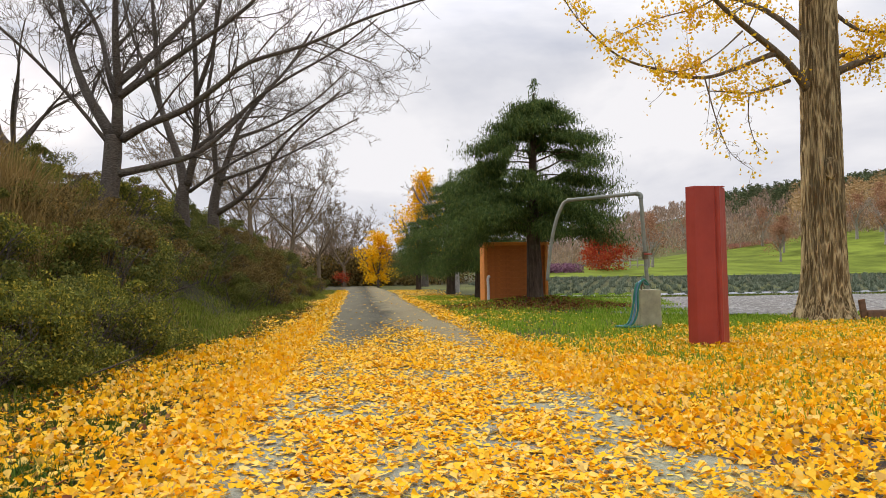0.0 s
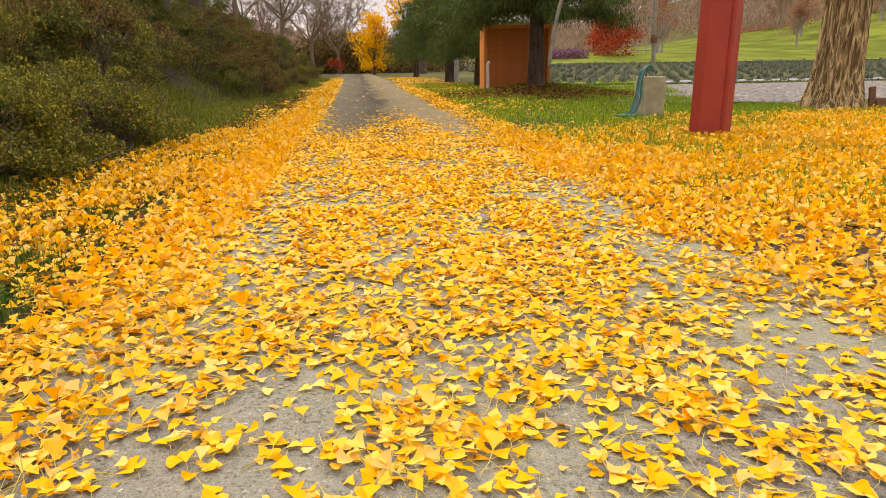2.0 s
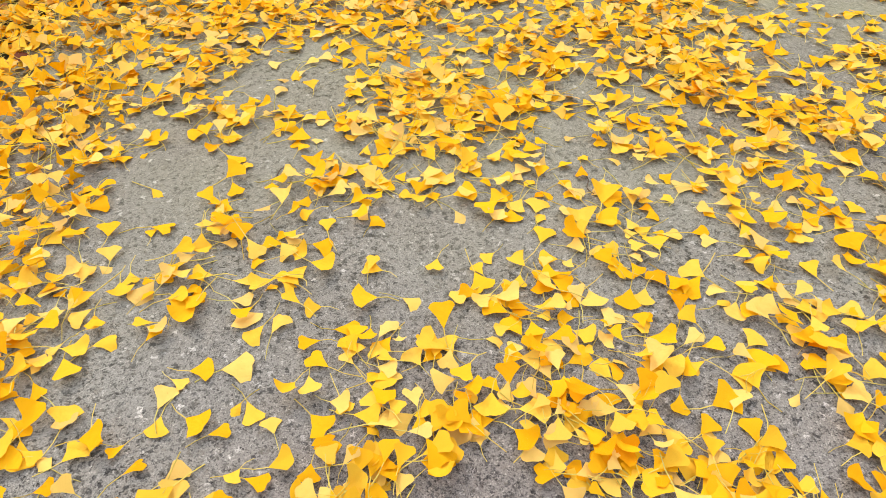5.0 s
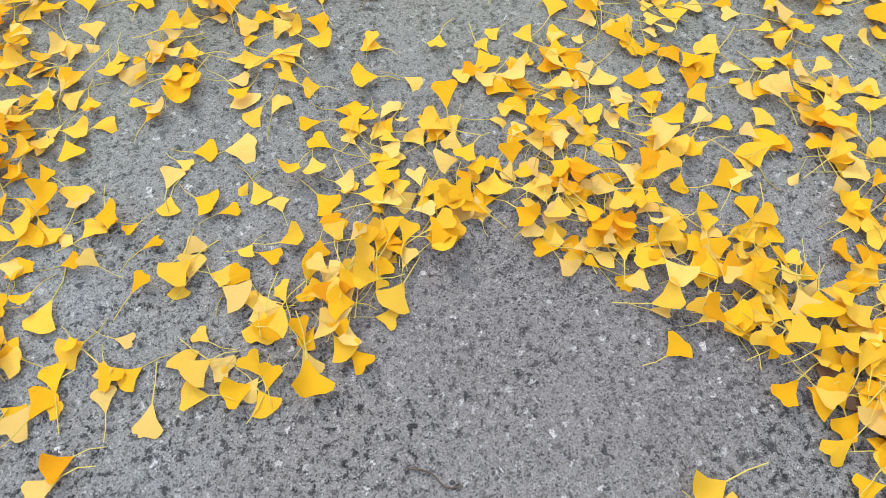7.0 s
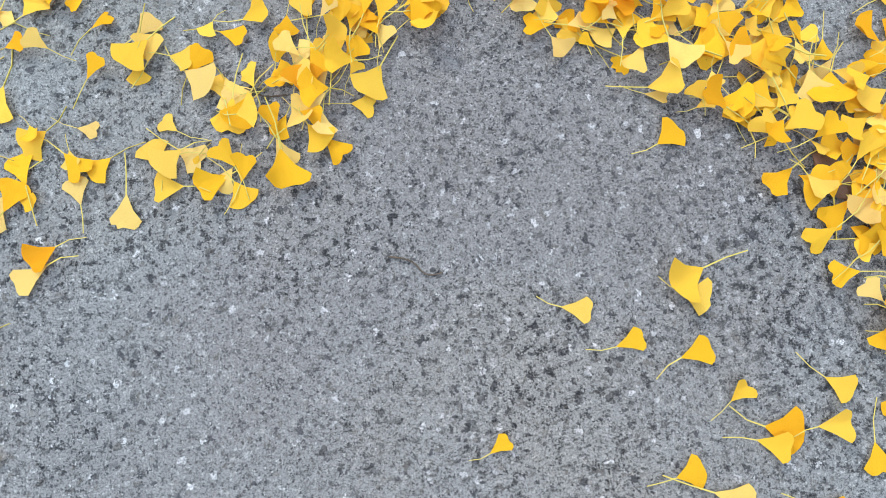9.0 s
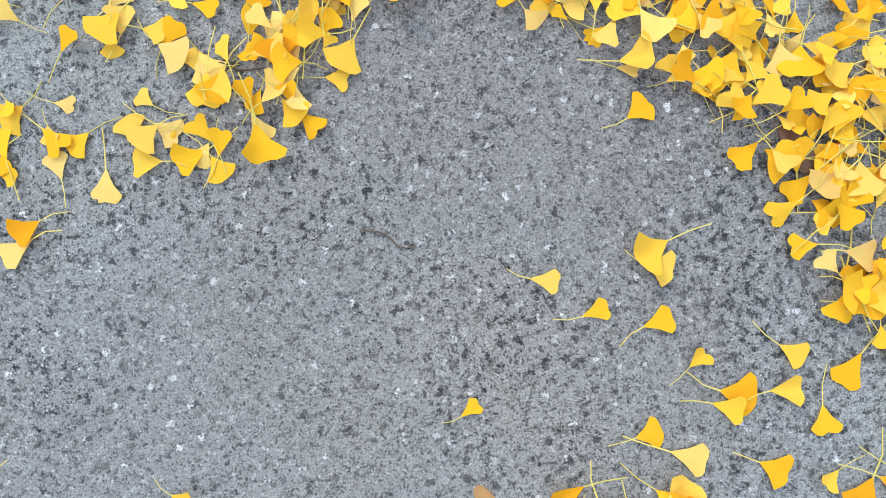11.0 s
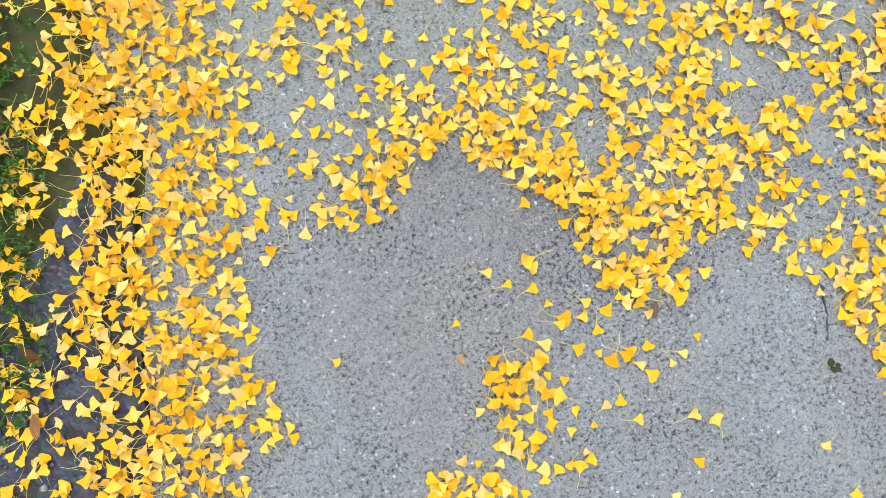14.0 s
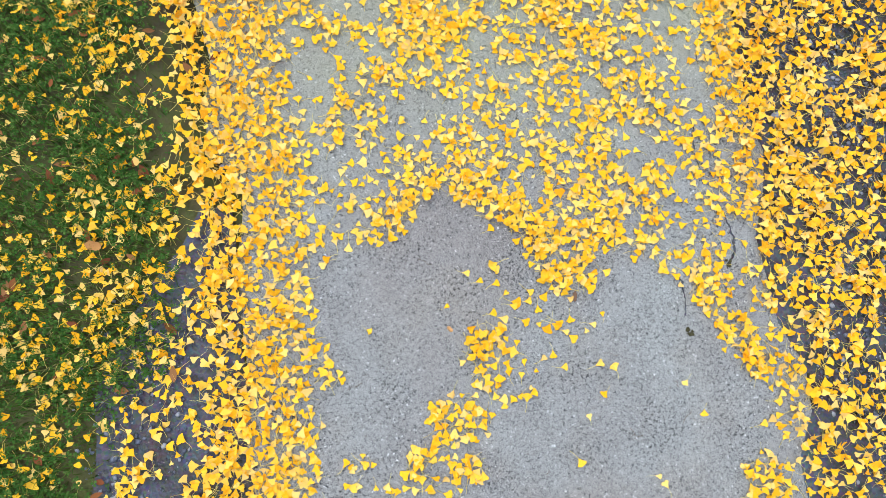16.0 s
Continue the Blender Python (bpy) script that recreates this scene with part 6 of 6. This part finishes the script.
def low_bench():
    ob = thing("plank_edging", "low weathered brown plank edging on stakes beside the ginkgo", "edging", (9.05, 11.9, 0.0))
    for x, tall, lean in ((0.03, 0.46, -0.14), (0.85, 0.34, 0.02), (1.75, 0.36, 0.0)):
        bm = block(0.12, 0.05, tall, (0, 0, -0.05), 0.008)
        bmesh.ops.rotate(bm, verts=bm.verts, matrix=Matrix.Rotation(lean, 3, "Y"))
        bmesh.ops.translate(bm, verts=bm.verts, vec=(x, 0.02, 0))
        part("stake", bm, M_PLANK, ob)
    part("plank", block(1.9, 0.045, 0.14, (1.0, -0.03, 0.02), 0.008), M_PLANK, ob)
    part("plank", block(1.9, 0.20, 0.04, (1.0, 0.10, 0.15), 0.008), M_PLANK, ob)


low_bench()

# ---- the open side: lavender rows, far garden, meadow, woods ----
def tuft(seed):
    rng = np.random.default_rng(seed)
    n = 90
    a, up = rng.uniform(0, 6.28, n), rng.uniform(0.15, 1.4, n)
    h = rng.uniform(0.16, 0.30, n)
    base = np.stack((rng.normal(0, 0.06, n), rng.normal(0, 0.06, n), np.zeros(n)), 1)
    d = np.stack((np.cos(a) * np.cos(up), np.sin(a) * np.cos(up), np.sin(up)), 1) * h[:, None]
    side = np.stack((-np.sin(a), np.cos(a), np.zeros(n)), 1) * 0.016
    v = np.stack((base - side, base + side, base + d), 1)
    return v.reshape(-1, 3), np.arange(n * 3).reshape(-1, 3)


def lavender():
    rng = np.random.default_rng(601)
    shapes = [tuft(610 + k) for k in range(5)]
    px, py = [], []
    for row in range(15):
        y = 27.6 + row * 2.1
        x = np.arange(6.4 + rng.uniform(0, 0.3), 48, 0.78)
        px.append(x + rng.normal(0, 0.05, len(x)))
        py.append(y + rng.normal(0, 0.05, len(x)))
    x, y = np.concatenate(px), np.concatenate(py)
    n = len(x)
    p = np.stack((x, y, land(x, y)), 1)
    v, t = scatter(shapes, p, turn_matrices(rng.uniform(0, 6.28, n), np.zeros(n), np.zeros(n)), rng.uniform(0.85, 1.5, n), rng)
    ob = add("lavender_rows", mesh_tris("lavender_rows", v, t, M_LAVENDER))
    tagged(ob, "rows of grey-green lavender tufts in the field", "lavender", kind="stuff")


lavender()


def round_crown(at, tall, wide, leaves, size, material, seed, name, label, bark_mat=None, group="", shape=1.0, low=0.32):
    """A broadleaf tree or bush: trunk, limbs and a loose cloud of leaves."""
    rng = np.random.default_rng(seed)
    ob = thing(name, label, "tree", at, group)
    bark_mat = bark_mat or M_PALE_BARK
    trunk_part(ob, [(0, 0, -0.4), (0.05, 0, tall * 0.2), (0, 0.05, tall * 0.42)], [0.035 * tall, 0.026 * tall, 0.018 * tall], bark_mat, 8, 0.04, seed)
    t, tips = Tubes(), []
    for k in range(7):
        a = k * 0.9 + rng.uniform(0, 0.5)
        d = Vector((math.cos(a) * 0.7, math.sin(a) * 0.7, rng.uniform(0.6, 1.5)))
        line = wander(rng, (0, 0, tall * rng.uniform(0.15, 0.42)), d, tall * rng.uniform(0.4, 0.6), 5, 0.12, 0.06)
        t.add(line, [0.016 * tall * (1 - 0.16 * i) for i in range(6)], 5, False)
        sprout(t, rng, line, 0.008 * tall, 0, tips, 0.8, 0.05, (6, 5), 0.45, 0.25, 0.012)
    add("limb_frame", t.mesh("limb_frame", bark_mat), ob)
    if leaves:
        c = np.stack((rng.normal(0, wide * 0.28, 40), rng.normal(0, wide * 0.28, 40), tall * (low + (0.94 - low) * rng.random(40) ** 0.8)), 1)
        squeeze = np.clip((1.08 - c[:, 2] / tall) * 1.9, 0.15, 1.0) ** shape
        c[:, :2] *= squeeze[:, None]
        pick = rng.integers(0, 40, leaves)
        p = c[pick] + rng.normal(0, 1, (leaves, 3)) * wide * rng.uniform(0.06, 0.13, (40, 1))[pick]
        leaf_cloud("foliage", p, size, "fan", material, ob, rng)
    return ob


round_crown((2.6, 58, 0.2), 10.2, 4.0, 7500, 0.15, M_FAR_GOLD, 701, "ginkgo_tree", "golden young ginkgo behind the conifers", M_CHERRY_BARK, "golden ginkgos", 1.2)
round_crown((-1.5, 56, 0.0), 4.9, 2.5, 5200, 0.12, M_FAR_GOLD, 704, "golden_tree", "low spreading tree with orange-gold leaves by the lane", M_CHERRY_BARK, "", 0.6, 0.06)
round_crown((3.4, 38, 0.0), 9.5, 3.0, 0, 0.1, M_FAR_GOLD, 705, "bare_tree", "slender leafless tree among the conifers", M_PALE_BARK)
round_crown((24.3, 75, 1.2), 4.0, 5.2, 5200, 0.16, M_RED_MAPLE, 706, "maple_tree", "small maple with bright red leaves", M_CHERRY_BARK, "", 0.6, 0.08)
round_crown((-5.0, 61, 0.0), 1.3, 1.5, 700, 0.08, M_RED_MAPLE, 707, "maple_tree", "low red-leaved maple bush by the lane", M_CHERRY_BARK, "", 0.6)
frng = np.random.default_rng(720)
for k, (px, py, tall) in enumerate(((32, 80, 7.0), (35, 86, 7.5), (37.5, 80, 7.2), (29, 92, 7.0), (47, 92, 5.5), (52, 84, 5.2), (60, 96, 6.0), (72, 90, 7.5), (75, 100, 8.0), (66, 112, 7.5), (84, 106, 9.0))):
    round_crown((px, py, float(land(px, py))), tall, 3.6, 1200 if k in (0, 2) else 2600, 0.12, M_FAR_RUST, 730 + k, "bare_tree", "pale-trunked tree with thin rust-brown crown in the far garden", M_PALE_BARK, "far garden trees")


def cloud_stuff(name, x, y, z, size, material, label, kind="fan", seed=1, category="woods"):
    rng = np.random.default_rng(seed)
    n = len(x)
    r = turn_matrices(rng.uniform(0, 6.28, n), rng.normal(-1.25 if kind == "strand" else 0, 0.45 if kind == "strand" else 0.8, n), rng.normal(0, 0.8, n))
    v, t = scatter([leaf_shape(kind)], np.stack((x, y, z), 1), r, size * rng.uniform(0.6, 1.4, n), rng)
    ob = add(name, mesh_tris(name, v, t, material))
    return tagged(ob, label, category, kind="stuff")


def flower_band(name, x0, x1, y0, y1, tall, n, material, label, seed):
    rng = np.random.default_rng(seed)
    x, y = rng.uniform(x0, x1, n), rng.uniform(y0, y1, n)
    cloud_stuff(name, x, y, land(x, y) + rng.uniform(0.0, tall, n), 0.12, material, label, "oval", seed, "flowers")


flower_band("flower_bed", 16, 20.8, 70, 74, 0.9, 2600, M_PURPLE, "bed of purple flowers beyond the field", 801)
flower_band("flower_bed", 62, 74, 116, 119, 1.0, 2500, M_PINK, "band of pink flowers on the far slope", 802)


def far_woods(name, count, r0, r1, a0, a1, tall, wide, material, label, seed, clumps=46, size=0.9, bits="fan"):
    """Many small crowns over the hills, each a loose heap of leafy bits."""
    rng = np.random.default_rng(seed)
    a, r = rng.uniform(a0, a1, count), np.sqrt(rng.uniform(r0 ** 2, r1 ** 2, count))
    cx, cy = r * np.sin(a), r * np.cos(a)
    h = tall * rng.uniform(0.7, 1.2, count)
    n = count * clumps
    k = np.repeat(np.arange(count), clumps)
    u = rng.random(n)
    w = wide * np.clip(1.1 - u, 0.1, 0.75)
    x, y = cx[k] + rng.normal(0, 0.42, n) * w, cy[k] + rng.normal(0, 0.42, n) * w
    z = land(cx, cy)[k] + h[k] * (0.12 + 0.85 * u)
    return cloud_stuff(name, x, y, z, size, material, label, bits, seed)


far_woods("far_woods", 700, 165, 300, -0.5, 0.8, 6, 7, M_FAR_WOOD, "leafless brown woods on the far hills", 811, 150, 0.42, "strand")
far_woods("far_woods", 90, 125, 165, 0.18, 0.66, 5, 6, M_FAR_WOOD, "grey-brown bare trees at the foot of the slope", 812, 240, 0.26, "strand")
far_woods("far_woods", 620, 240, 330, 0.465, 0.85, 8, 6, M_FAR_GREEN, "dark green conifer wood along the ridge", 813, 260, 0.40)
far_woods("far_woods", 240, 150, 235, 0.57, 0.85, 9, 7, M_FAR_OCHRE, "ochre autumn woods on the far slope", 815, 220, 0.34)
far_woods("far_woods", 90, 66, 120, -0.35, -0.02, 5.2, 6, M_FAR_WOOD, "leafless brown woods beyond the bend", 814, 260, 0.22, "strand")


def thicket():
    rng = np.random.default_rng(821)
    n = 26000
    k = rng.integers(0, 60, n)
    cx, cy, h = rng.uniform(-16, 7, 60), rng.uniform(64, 74, 60), rng.uniform(1.6, 4.2, 60)
    x, y = cx[k] + rng.normal(0, 0.9, n), cy[k] + rng.normal(0, 0.9, n)
    cloud_stuff("thicket", x, y, h[k] * rng.random(n) ** 0.8, 0.16, M_SHRUB_BROWN, "brown thicket closing the view beyond the lane", "oval", 821, "thicket")


thicket()


def far_fence():
    ob = thing("far_fence", "bleached wooden fence beyond the field", "fence", (25.5, 82, 1.4))
    for k in range(9):
        part("post", block(0.14, 0.14, 1.7, (k * 1.0, k * 0.05, -0.1), 0.01), M_FENCE, ob)
    for z in (0.5, 1.2):
        part("rail", block(8.2, 0.08, 0.14, (4.0, 0.2, z), 0.01, 0.05), M_FENCE, ob)


far_fence()


def meadow():
    verts, faces = [], []
    xs, ys = np.linspace(15, 190, 50), np.linspace(63, 150, 30)
    for y in ys:
        for x in xs:
            verts.append((x, y, float(land(x, y)) + 0.08))
    w = len(xs)
    for i in range(len(ys) - 1):
        faces += [(i * w + c, i * w + c + 1, (i + 1) * w + c + 1, (i + 1) * w + c) for c in range(w - 1)]
    ob = add("meadow", mesh_of("meadow", verts, faces, M_MEADOW, True))
    tagged(ob, "bright green mown meadow on the far slope", "meadow", kind="structure")


meadow()
